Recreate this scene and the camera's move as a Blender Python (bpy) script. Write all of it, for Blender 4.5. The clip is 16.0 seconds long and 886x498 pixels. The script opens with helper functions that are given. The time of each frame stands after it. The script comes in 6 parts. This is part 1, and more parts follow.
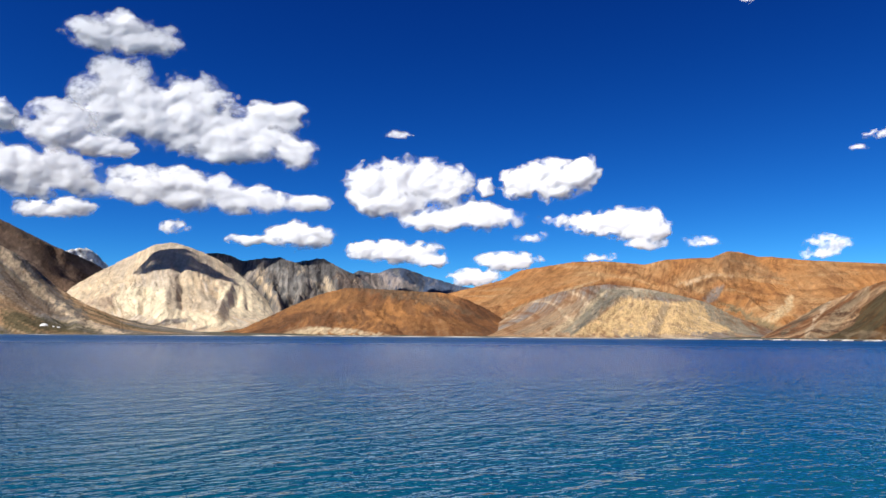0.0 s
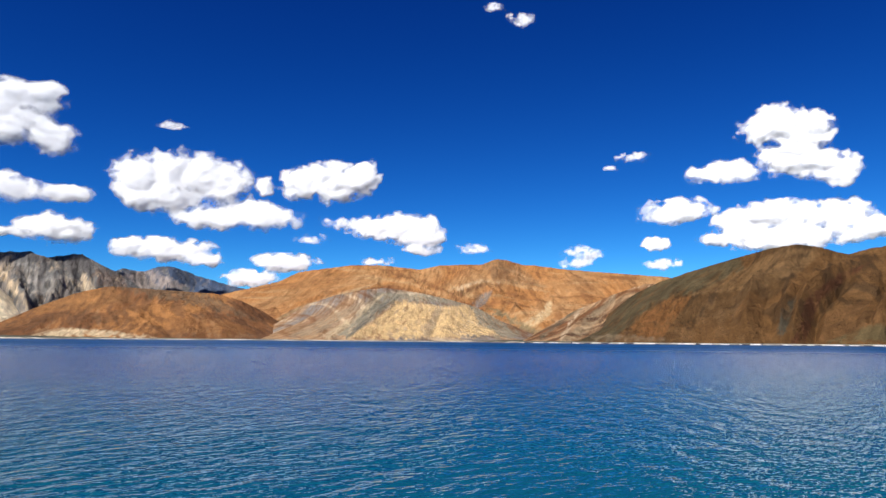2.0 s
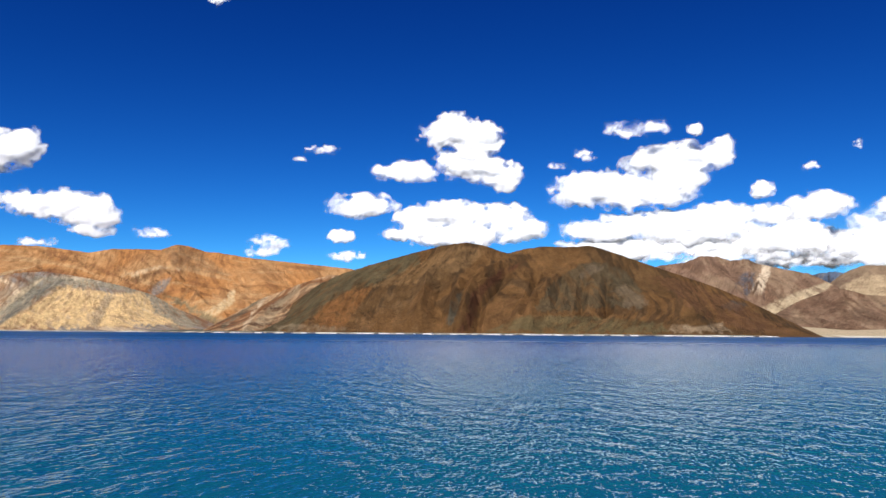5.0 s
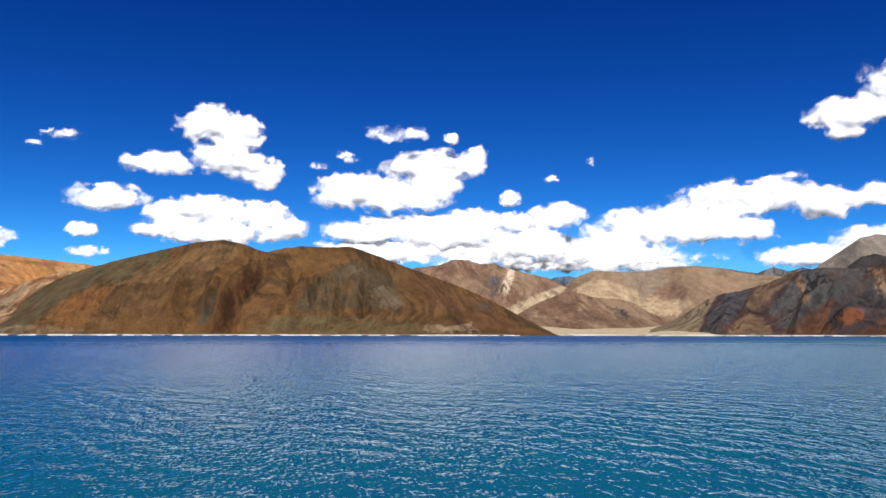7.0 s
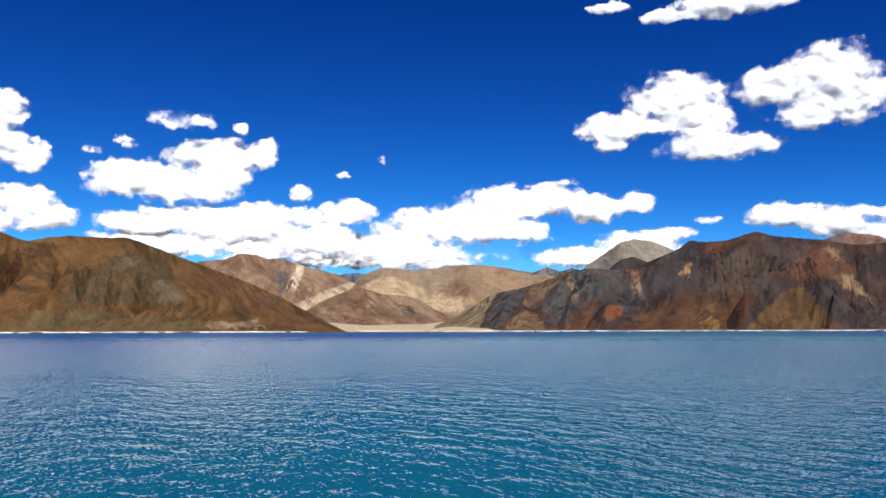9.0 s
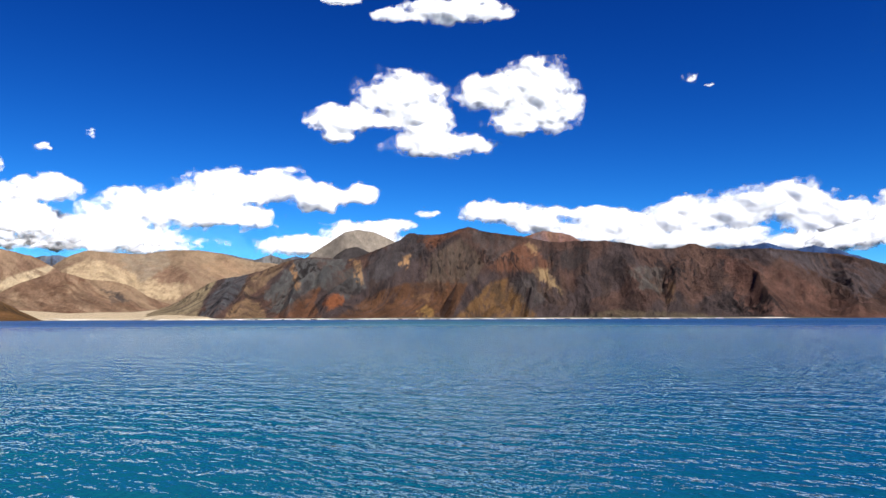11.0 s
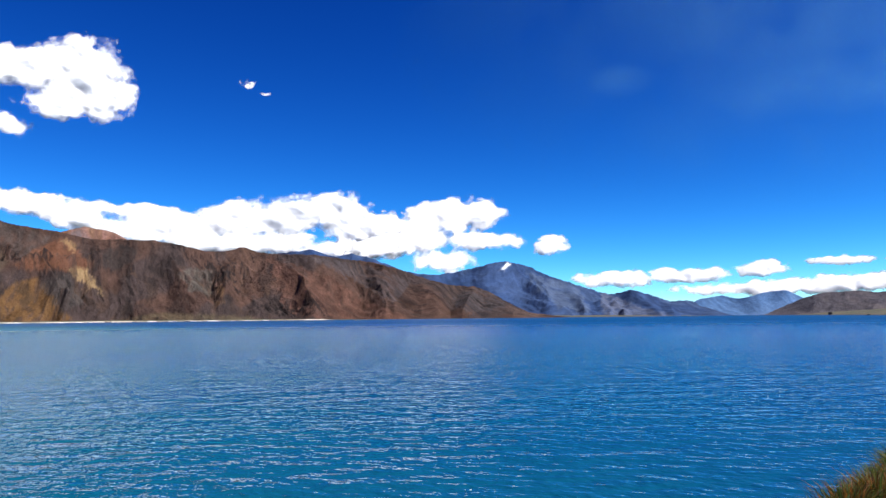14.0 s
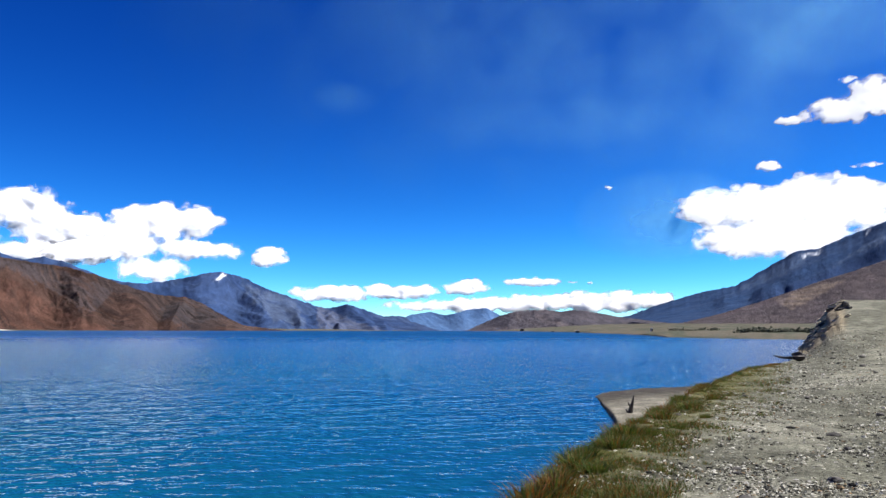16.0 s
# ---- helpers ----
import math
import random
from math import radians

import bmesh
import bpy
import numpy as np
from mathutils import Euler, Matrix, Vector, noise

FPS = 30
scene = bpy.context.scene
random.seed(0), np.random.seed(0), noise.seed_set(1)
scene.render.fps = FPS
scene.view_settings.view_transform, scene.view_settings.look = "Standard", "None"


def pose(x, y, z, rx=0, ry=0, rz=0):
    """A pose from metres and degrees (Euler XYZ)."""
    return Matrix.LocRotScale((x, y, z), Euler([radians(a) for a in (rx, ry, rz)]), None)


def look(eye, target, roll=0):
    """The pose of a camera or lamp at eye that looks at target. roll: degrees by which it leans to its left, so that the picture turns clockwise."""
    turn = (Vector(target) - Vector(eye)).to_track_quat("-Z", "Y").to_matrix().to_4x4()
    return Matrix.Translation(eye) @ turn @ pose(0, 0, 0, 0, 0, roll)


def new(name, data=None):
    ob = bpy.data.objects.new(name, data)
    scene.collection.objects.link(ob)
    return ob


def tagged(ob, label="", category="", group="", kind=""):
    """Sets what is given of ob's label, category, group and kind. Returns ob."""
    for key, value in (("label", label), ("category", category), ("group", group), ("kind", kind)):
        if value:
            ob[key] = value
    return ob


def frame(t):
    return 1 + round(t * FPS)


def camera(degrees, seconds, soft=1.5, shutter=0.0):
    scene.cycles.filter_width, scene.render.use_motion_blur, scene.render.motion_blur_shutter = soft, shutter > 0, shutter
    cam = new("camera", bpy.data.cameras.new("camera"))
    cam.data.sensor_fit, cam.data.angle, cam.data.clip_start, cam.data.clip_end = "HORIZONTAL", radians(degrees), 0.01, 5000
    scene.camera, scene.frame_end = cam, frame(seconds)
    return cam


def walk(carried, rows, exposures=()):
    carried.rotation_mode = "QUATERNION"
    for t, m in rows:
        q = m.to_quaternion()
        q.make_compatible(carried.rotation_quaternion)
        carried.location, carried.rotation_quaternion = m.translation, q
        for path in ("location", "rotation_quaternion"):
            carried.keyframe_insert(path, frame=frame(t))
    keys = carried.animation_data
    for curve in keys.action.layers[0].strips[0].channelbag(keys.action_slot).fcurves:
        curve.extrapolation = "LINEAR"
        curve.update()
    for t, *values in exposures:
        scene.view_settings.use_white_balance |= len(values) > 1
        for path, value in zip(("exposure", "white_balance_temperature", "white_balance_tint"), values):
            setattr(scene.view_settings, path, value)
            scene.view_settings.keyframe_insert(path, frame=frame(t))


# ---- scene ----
import collections

EYE = 2.6  # the eye over the water; the gravel terrace lies a metre above the lake

cam = camera(58.9, 16.0)
# seconds, turn to the right, tilt up, lean
PATH = [
    (0.0, 0.00, 6.34, 0.44),
    (0.5, 4.70, 6.48, 0.52),
    (1.0, 8.93, 6.68, 0.62),
    (1.5, 12.64, 6.78, 0.55),
    (2.0, 16.15, 6.67, 0.50),
    (2.5, 19.46, 6.48, 0.54),
    (3.0, 22.69, 6.27, 0.44),
    (5.5, 43.57, 6.17, 0.37),
    (6.0, 48.30, 6.21, 0.22),
    (6.5, 52.60, 6.22, 0.14),
    (7.0, 56.37, 6.21, 0.09),
    (7.5, 59.72, 6.27, 0.12),
    (8.0, 63.37, 6.29, 0.01),
    (10.5, 86.37, 5.12, -0.15),
    (11.0, 91.71, 5.03, -0.18),
    (11.5, 96.98, 5.26, -0.08),
    (12.0, 102.39, 5.49, -0.03),
    (12.5, 107.72, 5.55, -0.15),
    (13.0, 113.05, 5.39, -0.48),
    (13.5, 118.39, 5.24, -0.55),
    (14.0, 123.76, 5.01, -0.59),
    (14.5, 129.07, 4.95, -0.42),
    (15.0, 134.39, 5.27, -0.27),
    (15.5, 139.46, 5.59, -0.16),
    (16.0, 144.17, 5.91, 0.11),
]
walk(cam, [(t, pose(0, 0, EYE, 90 + tilt, 0, -turn) @ pose(0, 0, 0, 0, 0, lean)) for t, turn, tilt, lean in PATH],
     exposures=[(0.0, 0.1), (7.0, 0.1), (11.0, 0.35), (16.0, 0.68)])

# ---- light ----
SUN_AZ, SUN_EL = 235.0, 50.0  # azimuths run clockwise from the first view's y axis


def way(az, el=0.0):
    a, e = radians(az), radians(el)
    return Vector((math.sin(a) * math.cos(e), math.cos(a) * math.cos(e), math.sin(e)))


world = bpy.data.worlds.new("sky")
world.use_nodes = True
scene.world = world
wn = world.node_tree.nodes
wl = world.node_tree.links
sky = wn.new("ShaderNodeTexSky")
sky.sky_type = "NISHITA"
sky.sun_disc = False
sky.sun_elevation = radians(SUN_EL)
sky.sun_rotation = radians(SUN_AZ)
sky.altitude = 4300
sky.air_density = 1.0
sky.dust_density = 0.35
sky.ozone_density = 4.0
# thin high-altitude air: each channel of the sky is steepened to the deep blue of 4300 metres
split, join = wn.new("ShaderNodeSeparateColor"), wn.new("ShaderNodeCombineColor")
wl.new(sky.outputs["Color"], split.inputs["Color"])
for channel, gain, power in (("Red", 31.0, 2.9), ("Green", 18.5, 1.95), ("Blue", 14.5, 1.4)):
    thin, rise, lift = wn.new("ShaderNodeMath"), wn.new("ShaderNodeMath"), wn.new("ShaderNodeMath")
    thin.operation, rise.operation, lift.operation = "MULTIPLY", "POWER", "MULTIPLY"
    thin.inputs[1].default_value, rise.inputs[1].default_value, lift.inputs[1].default_value = 0.1, power, gain
    wl.new(split.outputs[channel], thin.inputs[0])
    wl.new(thin.outputs[0], rise.inputs[0])
    wl.new(rise.outputs[0], lift.inputs[0])
    wl.new(lift.outputs[0], join.inputs[channel])
wl.new(join.outputs["Color"], wn["Background"].inputs["Color"])
wn["Background"].inputs["Strength"].default_value = 0.1

sun = new("sun", bpy.data.lights.new("sun", "SUN"))
sun.data.energy = 7.0
sun.data.angle = radians(0.5)
sun.data.color = (1.0, 0.97, 0.92)
sun.matrix_world = look(way(SUN_AZ, SUN_EL) * 100, (0, 0, 0))


# ---- materials ----


def material(name):
    mat = bpy.data.materials.new(name)
    mat.use_nodes = True
    return mat, mat.node_tree.nodes, mat.node_tree.links, mat.node_tree.nodes["Principled BSDF"]


def noise_node(nodes, links, scale, detail=6.0, rough=0.6, vec=None):
    n = nodes.new("ShaderNodeTexNoise")
    n.inputs["Scale"].default_value = scale
    n.inputs["Detail"].default_value = detail
    n.inputs["Roughness"].default_value = rough
    if vec:
        links.new(vec, n.inputs["Vector"])
    return n.outputs["Fac"]


def ramp(nodes, links, fac, lo, hi, a=0.3, b=0.7):
    r = nodes.new("ShaderNodeMapRange")
    r.inputs["From Min"].default_value, r.inputs["From Max"].default_value = a, b
    r.inputs["To Min"].default_value, r.inputs["To Max"].default_value = lo, hi
    links.new(fac, r.inputs["Value"])
    return r.outputs["Result"]


def maths(nodes, links, op, x, y):
    m = nodes.new("ShaderNodeMath")
    m.operation = op
    for socket, value in zip(m.inputs, (x, y)):
        if isinstance(value, (int, float)):
            socket.default_value = value
        else:
            links.new(value, socket)
    return m.outputs[0]


def earth(name, coarse, fine, contrast=0.35, relief=0.6, depth=1.0, rough=0.95):
    """Bare ground whose colour zones lie in the mesh, with grain at two sizes (1 / metres)."""
    mat, nodes, links, bsdf = material(name)
    pos = nodes.new("ShaderNodeNewGeometry").outputs["Position"]
    tint = nodes.new("ShaderNodeVertexColor")
    tint.layer_name = "tint"
    big = noise_node(nodes, links, coarse, 8, 0.65, pos)
    small = noise_node(nodes, links, fine, 6, 0.7, pos)
    f = maths(nodes, links, "MULTIPLY", ramp(nodes, links, big, 1 - contrast, 1 + contrast), ramp(nodes, links, small, 1 - contrast, 1 + contrast))
    mul = nodes.new("ShaderNodeVectorMath")
    mul.operation = "SCALE"
    links.new(tint.outputs["Color"], mul.inputs[0])
    links.new(f, mul.inputs["Scale"])
    links.new(mul.outputs[0], bsdf.inputs["Base Color"])
    bump = nodes.new("ShaderNodeBump")
    bump.inputs["Strength"].default_value = relief
    bump.inputs["Distance"].default_value = depth
    links.new(maths(nodes, links, "ADD", maths(nodes, links, "MULTIPLY", big, 3.0), small), bump.inputs["Height"])
    links.new(bump.outputs[0], bsdf.inputs["Normal"])
    bsdf.inputs["Roughness"].default_value = rough
    bsdf.inputs["Specular IOR Level"].default_value = 0.05
    return mat


ROCK = earth("bare_mountain_slope", 0.03, 0.2, 0.2, 0.9, 8.0)
# grain kept faint; the tints it carries have haze put into them
FAR_ROCK = earth("distant_mountain_slope", 0.012, 0.08, 0.1, 0.4, 6.0)
GRAVEL = earth("gravel_and_dust", 1.6, 13.0, 0.55, 0.9, 0.05)

WATER, wnodes, wlinks, wb = material("lake_water")
wb.inputs["Specular IOR Level"].default_value = 0.45
wb.inputs["Roughness"].default_value = 0.3
wb.inputs["Specular Tint"].default_value = (0.62, 0.93, 1.0, 1)
wb.inputs["IOR"].default_value = 1.333
wpos = wnodes.new("ShaderNodeNewGeometry").outputs["Position"]
deep = wnodes.new("ShaderNodeMix")
deep.data_type = "RGBA"
deep.inputs["A"].default_value, deep.inputs["B"].default_value = (0.0004, 0.034, 0.104, 1), (0.003, 0.066, 0.088, 1)
# an ellipse of teal in the deep blue, placed to fit the camera's view
teal_patch = wnodes.new("ShaderNodeMapping")
teal_patch.vector_type = "TEXTURE"
teal_patch.inputs["Location"].default_value, teal_patch.inputs["Scale"].default_value = (300, 0, 0), (340, 95, 1)
wlinks.new(wpos, teal_patch.inputs["Vector"])
off = wnodes.new("ShaderNodeVectorMath")
off.operation = "LENGTH"
wlinks.new(teal_patch.outputs[0], off.inputs[0])
patchy = maths(wnodes, wlinks, "ADD", off.outputs["Value"], noise_node(wnodes, wlinks, 0.012, 4, 0.6, wpos))
wlinks.new(ramp(wnodes, wlinks, patchy, 1, 0, 1.2, 1.6), deep.inputs["Factor"])
wlinks.new(deep.outputs["Result"], wb.inputs["Base Color"])
EPS = 0.03


def swell(shift, long, crest, scale, detail):
    add = wnodes.new("ShaderNodeVectorMath")
    add.inputs[1].default_value = shift
    wlinks.new(wpos, add.inputs[0])
    m = wnodes.new("ShaderNodeMapping")
    m.vector_type = "TEXTURE"
    m.inputs["Scale"].default_value = (long, 1, 1)
    m.inputs["Rotation"].default_value = (0, 0, radians(90 - crest))
    wlinks.new(add.outputs[0], m.inputs["Vector"])
    return noise_node(wnodes, wlinks, scale, detail, 0.55, m.outputs[0])


def water_height(shift):
    """Four trains of ripples: how long their crests are, the azimuth they run along, size, detail and height."""
    total = None
    for long, crest, scale, detail, high in ((2.0, 40, 0.32, 1, 0.18), (2.2, 22, 1.05, 1, 0.22), (2.0, 50, 2.5, 2, 0.19), (1.6, 95, 5.5, 2, 0.065)):
        h = maths(wnodes, wlinks, "MULTIPLY", swell(shift, long, crest, scale, detail), high)
        total = h if total is None else maths(wnodes, wlinks, "ADD", total, h)
    return total


# the slope of the ripples, taken over a fixed four centimetres, turned into the surface's normal
h0 = water_height((0, 0, 0))
hx, hy = water_height((EPS, 0, 0)), water_height((0, EPS, 0))
slope = wnodes.new("ShaderNodeCombineXYZ")
wlinks.new(maths(wnodes, wlinks, "DIVIDE", maths(wnodes, wlinks, "SUBTRACT", h0, hx), EPS), slope.inputs[0])
wlinks.new(maths(wnodes, wlinks, "DIVIDE", maths(wnodes, wlinks, "SUBTRACT", h0, hy), EPS), slope.inputs[1])
# far out the ripples are finer than can be told apart: there they go over from slope into roughness
away = wnodes.new("ShaderNodeVectorMath")
away.operation = "LENGTH"
wlinks.new(wpos, away.inputs[0])
wlinks.new(ramp(wnodes, wlinks, away.outputs["Value"], 0.03, 0.42, 30.0, 420.0), wb.inputs["Roughness"])
wlinks.new(ramp(wnodes, wlinks, away.outputs["Value"], 1.0, 2.0, 80.0, 700.0), slope.inputs[2])
# ripple normals are tilted towards the origin, where the camera stands, to fit its view
from_eye, front, run = wnodes.new("ShaderNodeVectorMath"), wnodes.new("ShaderNodeVectorMath"), wnodes.new("ShaderNodeVectorMath")
from_eye.operation, front.operation, run.operation = "NORMALIZE", "SCALE", "ADD"
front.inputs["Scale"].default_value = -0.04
wlinks.new(wpos, from_eye.inputs[0])
wlinks.new(from_eye.outputs[0], front.inputs[0])
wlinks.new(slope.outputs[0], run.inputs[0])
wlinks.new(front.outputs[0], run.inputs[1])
# slopes that lean away from the camera are flattened, also to fit its view
tilt_away, back, eased = (wnodes.new("ShaderNodeVectorMath") for _ in range(3))
tilt_away.operation, back.operation, eased.operation = "DOT_PRODUCT", "SCALE", "SUBTRACT"
wlinks.new(run.outputs[0], tilt_away.inputs[0])
wlinks.new(from_eye.outputs[0], tilt_away.inputs[1])
wlinks.new(from_eye.outputs[0], back.inputs[0])
wlinks.new(maths(wnodes, wlinks, "MULTIPLY", maths(wnodes, wlinks, "MAXIMUM", maths(wnodes, wlinks, "ADD", tilt_away.outputs["Value"], 0.13), 0.0), 0.62), back.inputs["Scale"])
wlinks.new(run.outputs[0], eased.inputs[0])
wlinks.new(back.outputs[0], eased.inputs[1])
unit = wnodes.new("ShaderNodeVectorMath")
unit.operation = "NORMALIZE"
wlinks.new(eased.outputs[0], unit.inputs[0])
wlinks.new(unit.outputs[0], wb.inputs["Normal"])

def vapour(name, scale, detail, lo, hi, colour):
    """Thin cloud: a veil that lets most light through, denser where the mesh says so and torn by noise."""
    mat, nodes, links, bsdf = material(name)
    pos = nodes.new("ShaderNodeNewGeometry").outputs["Position"]
    soft = nodes.new("ShaderNodeVertexColor")
    soft.layer_name = "tint"
    thick = maths(nodes, links, "MULTIPLY", ramp(nodes, links, noise_node(nodes, links, scale, detail, 0.58, pos), 0.0, 1.0, lo, hi), soft.outputs["Color"])
    mix, clear, ice = nodes.new("ShaderNodeMixShader"), nodes.new("ShaderNodeBsdfTransparent"), nodes.new("ShaderNodeBsdfTranslucent")
    front, both = nodes.new("ShaderNodeBsdfDiffuse"), nodes.new("ShaderNodeMixShader")
    links.new(ice.outputs[0], both.inputs[1])
    links.new(front.outputs[0], both.inputs[2])
    for node in (ice, front):
        node.inputs["Color"].default_value = (*colour, 1)
    links.new(thick, mix.inputs[0])
    links.new(clear.outputs[0], mix.inputs[1])
    links.new(both.outputs[0], mix.inputs[2])
    links.new(mix.outputs[0], nodes["Material Output"].inputs["Surface"])
    return mat


CLOUD, cn, cl, cb = material("cloud_vapour")
cpos = cn.new("ShaderNodeNewGeometry").outputs["Position"]
cthick = cn.new("ShaderNodeVertexColor")
cthick.layer_name = "tint"
shreds = ramp(cn, cl, noise_node(cn, cl, 0.014, 8, 0.66, cpos), -0.42, 0.42, 0.2, 0.8)
cover = cn.new("ShaderNodeMapRange")
cover.interpolation_type = "SMOOTHSTEP"
cover.inputs["From Min"].default_value, cover.inputs["From Max"].default_value = 0.18, 0.86
cl.new(maths(cn, cl, "ADD", cthick.outputs["Color"], maths(cn, cl, "MULTIPLY", shreds, 0.7)), cover.inputs["Value"])
cb.inputs["Base Color"].default_value = (0.65, 0.65, 0.66, 1)
cb.inputs["Roughness"].default_value = 1.0
cb.inputs["Specular IOR Level"].default_value = 0.0
cb.inputs["Subsurface Weight"].default_value = 1.0
cb.inputs["Subsurface Radius"].default_value = (1, 1, 1)
cb.inputs["Subsurface Scale"].default_value = 95.0
cb.inputs["Subsurface Anisotropy"].default_value = 0.7
cclear, cmix = cn.new("ShaderNodeBsdfTransparent"), cn.new("ShaderNodeMixShader")
cl.new(cover.outputs["Result"], cmix.inputs[0])
cl.new(cclear.outputs[0], cmix.inputs[1])
cl.new(cb.outputs[0], cmix.inputs[2])
cl.new(cmix.outputs[0], cn["Material Output"].inputs["Surface"])
# tinted cyan, so that it lightens the blue sky without reddening it
VEIL = vapour("thin_sky_veil", 0.0022, 5, 0.22, 0.85, (0.32, 0.74, 0.95))

GRASS, gn, gl, gb = material("dry_lakeside_grass")
gtint = gn.new("ShaderNodeVertexColor")
gtint.layer_name = "tint"
gl.new(gtint.outputs["Color"], gb.inputs["Base Color"])
gthrough, gmix = gn.new("ShaderNodeBsdfTranslucent"), gn.new("ShaderNodeMixShader")
gl.new(gtint.outputs["Color"], gthrough.inputs["Color"])
gmix.inputs[0].default_value = 0.45
gl.new(gb.outputs[0], gmix.inputs[1])
gl.new(gthrough.outputs[0], gmix.inputs[2])
gl.new(gmix.outputs[0], gn["Material Output"].inputs["Surface"])
gb.inputs["Roughness"].default_value = 0.6
gb.inputs["Specular IOR Level"].default_value = 0.25

STONE = earth("mixed_stones", 3.0, 30.0, 0.25, 0.5, 0.01, 0.85)


def plain(name, colour, rough=0.8, scale=8.0, contrast=0.25, depth=0.02):
    mat, nodes, links, bsdf = material(name)
    pos = nodes.new("ShaderNodeNewGeometry").outputs["Position"]
    f = noise_node(nodes, links, scale, 6, 0.65, pos)
    mix = nodes.new("ShaderNodeMix")
    mix.data_type = "RGBA"
    mix.inputs["A"].default_value = (*[c * (1 - contrast) for c in colour], 1)
    mix.inputs["B"].default_value = (*[min(1, c * (1 + contrast)) for c in colour], 1)
    links.new(ramp(nodes, links, f, 0, 1), mix.inputs["Factor"])
    links.new(mix.outputs["Result"], bsdf.inputs["Base Color"])
    bump = nodes.new("ShaderNodeBump")
    bump.inputs["Strength"].default_value = 0.6
    bump.inputs["Distance"].default_value = depth
    links.new(f, bump.inputs["Height"])
    links.new(bump.outputs[0], bsdf.inputs["Normal"])
    bsdf.inputs["Roughness"].default_value = rough
    return mat


BANK_ROCK = plain("layered_bank_earth", (0.4, 0.35, 0.24), 0.95, 2.5, 0.4, 0.15)
DARK_ROCK = plain("dark_weathered_rock", (0.045, 0.04, 0.035), 0.9, 3.0, 0.4, 0.1)
DRIFTWOOD = plain("dark_wet_driftwood", (0.03, 0.024, 0.02), 0.7, 14.0, 0.4, 0.02)
WHITE_PAINT = plain("whitewashed_wall", (0.75, 0.73, 0.68), 0.8, 1.0, 0.08, 0.01)
DARK_WALL = plain("dark_timber_wall", (0.05, 0.035, 0.03), 0.8, 2.0, 0.3, 0.02)
SHRUB_LEAF = plain("shrub_leaves", (0.035, 0.04, 0.02), 0.8, 1.2, 0.5, 0.05)
SHRUB_WOOD = plain("shrub_wood", (0.09, 0.065, 0.045), 0.9, 5.0, 0.3, 0.02)
SALT_ROCK = plain("pale_salt_crusted_rock", (0.6, 0.56, 0.5), 0.9, 0.4, 0.3, 0.3)


# ---- helpers for shapes ----
PERM = np.random.RandomState(7).permutation(512)
GRAD = np.random.RandomState(8).uniform(0, 2 * math.pi, 512)


def perlin(x, y, seed=0):
    """Gradient noise over arrays, about -0.7 to 0.7."""
    x, y = np.asarray(x, float), np.asarray(y, float)
    xi, yi = np.floor(x).astype(int), np.floor(y).astype(int)
    xf, yf = x - xi, y - yi
    u, v = xf ** 3 * (xf * (xf * 6 - 15) + 10), yf ** 3 * (yf * (yf * 6 - 15) + 10)

    def corner(dx, dy):
        g = GRAD[PERM[(PERM[(xi + dx + seed * 57) % 512] + yi + dy + seed * 131) % 512]]
        return np.cos(g) * (xf - dx) + np.sin(g) * (yf - dy)

    a, b, c, d = corner(0, 0), corner(1, 0), corner(0, 1), corner(1, 1)
    return (a + u * (b - a)) * (1 - v) + (c + u * (d - c)) * v


def fbm(x, y, seed=0, octaves=5, gain=0.5):
    out, amp, f = 0.0, 1.0, 1.0
    for k in range(octaves):
        out = out + amp * perlin(x * f, y * f, seed + k)
        amp, f = amp * gain, f * 2.03
    return out


def ridged(x, y, seed=0, octaves=5, gain=0.55):
    """1 on sharp ribs, towards 0 in the gullies."""
    out, amp, f, total = 0.0, 1.0, 1.0, 0.0
    for k in range(octaves):
        out = out + amp * (1 - np.minimum(1, 2.2 * np.abs(perlin(x * f, y * f, seed + k))))
        total, amp, f = total + amp, amp * gain, f * 2.03
    return out / total


def step(x, a, b):
    t = np.clip((x - a) / (b - a), 0, 1)
    return t * t * (3 - 2 * t)


def grid_mesh(name, x, y, z, tint=None, mat=None, closed=False):
    """A sheet of quads over 2D arrays of coordinates, with a colour for each vertex."""
    n, m = x.shape
    verts = np.stack([x, y, z], -1).reshape(-1, 3)
    i, j = np.meshgrid(np.arange(n - (0 if closed else 1)), np.arange(m - 1), indexing="ij")
    k = (i + 1) % n
    faces = np.stack([i * m + j, k * m + j, k * m + j + 1, i * m + j + 1], -1).reshape(-1, 4)
    me = bpy.data.meshes.new(name)
    me.vertices.add(len(verts))
    me.vertices.foreach_set("co", verts.ravel())
    me.loops.add(faces.size)
    me.loops.foreach_set("vertex_index", faces.ravel().astype(np.int32))
    me.polygons.add(len(faces))
    me.polygons.foreach_set("loop_start", np.arange(0, faces.size, 4, dtype=np.int32))
    me.polygons.foreach_set("use_smooth", np.ones(len(faces), bool))
    me.update(calc_edges=True)
    if tint is not None:
        at = me.color_attributes.new("tint", "FLOAT_COLOR", "POINT")
        at.data.foreach_set("color", np.concatenate([tint.reshape(-1, 3), np.ones((len(verts), 1))], 1).ravel())
    if mat:
        me.materials.append(mat)
    return new(name, me)


def part(name, bm, mat, parent=None, label=""):
    me = bpy.data.meshes.new(name)
    bm.to_mesh(me)
    bm.free()
    if mat:
        me.materials.append(mat)
    ob = new(name, me)
    ob.parent = parent
    return tagged(ob, label)


def blend(a, b, f):
    return a + (np.asarray(b) - a) * f[..., None]


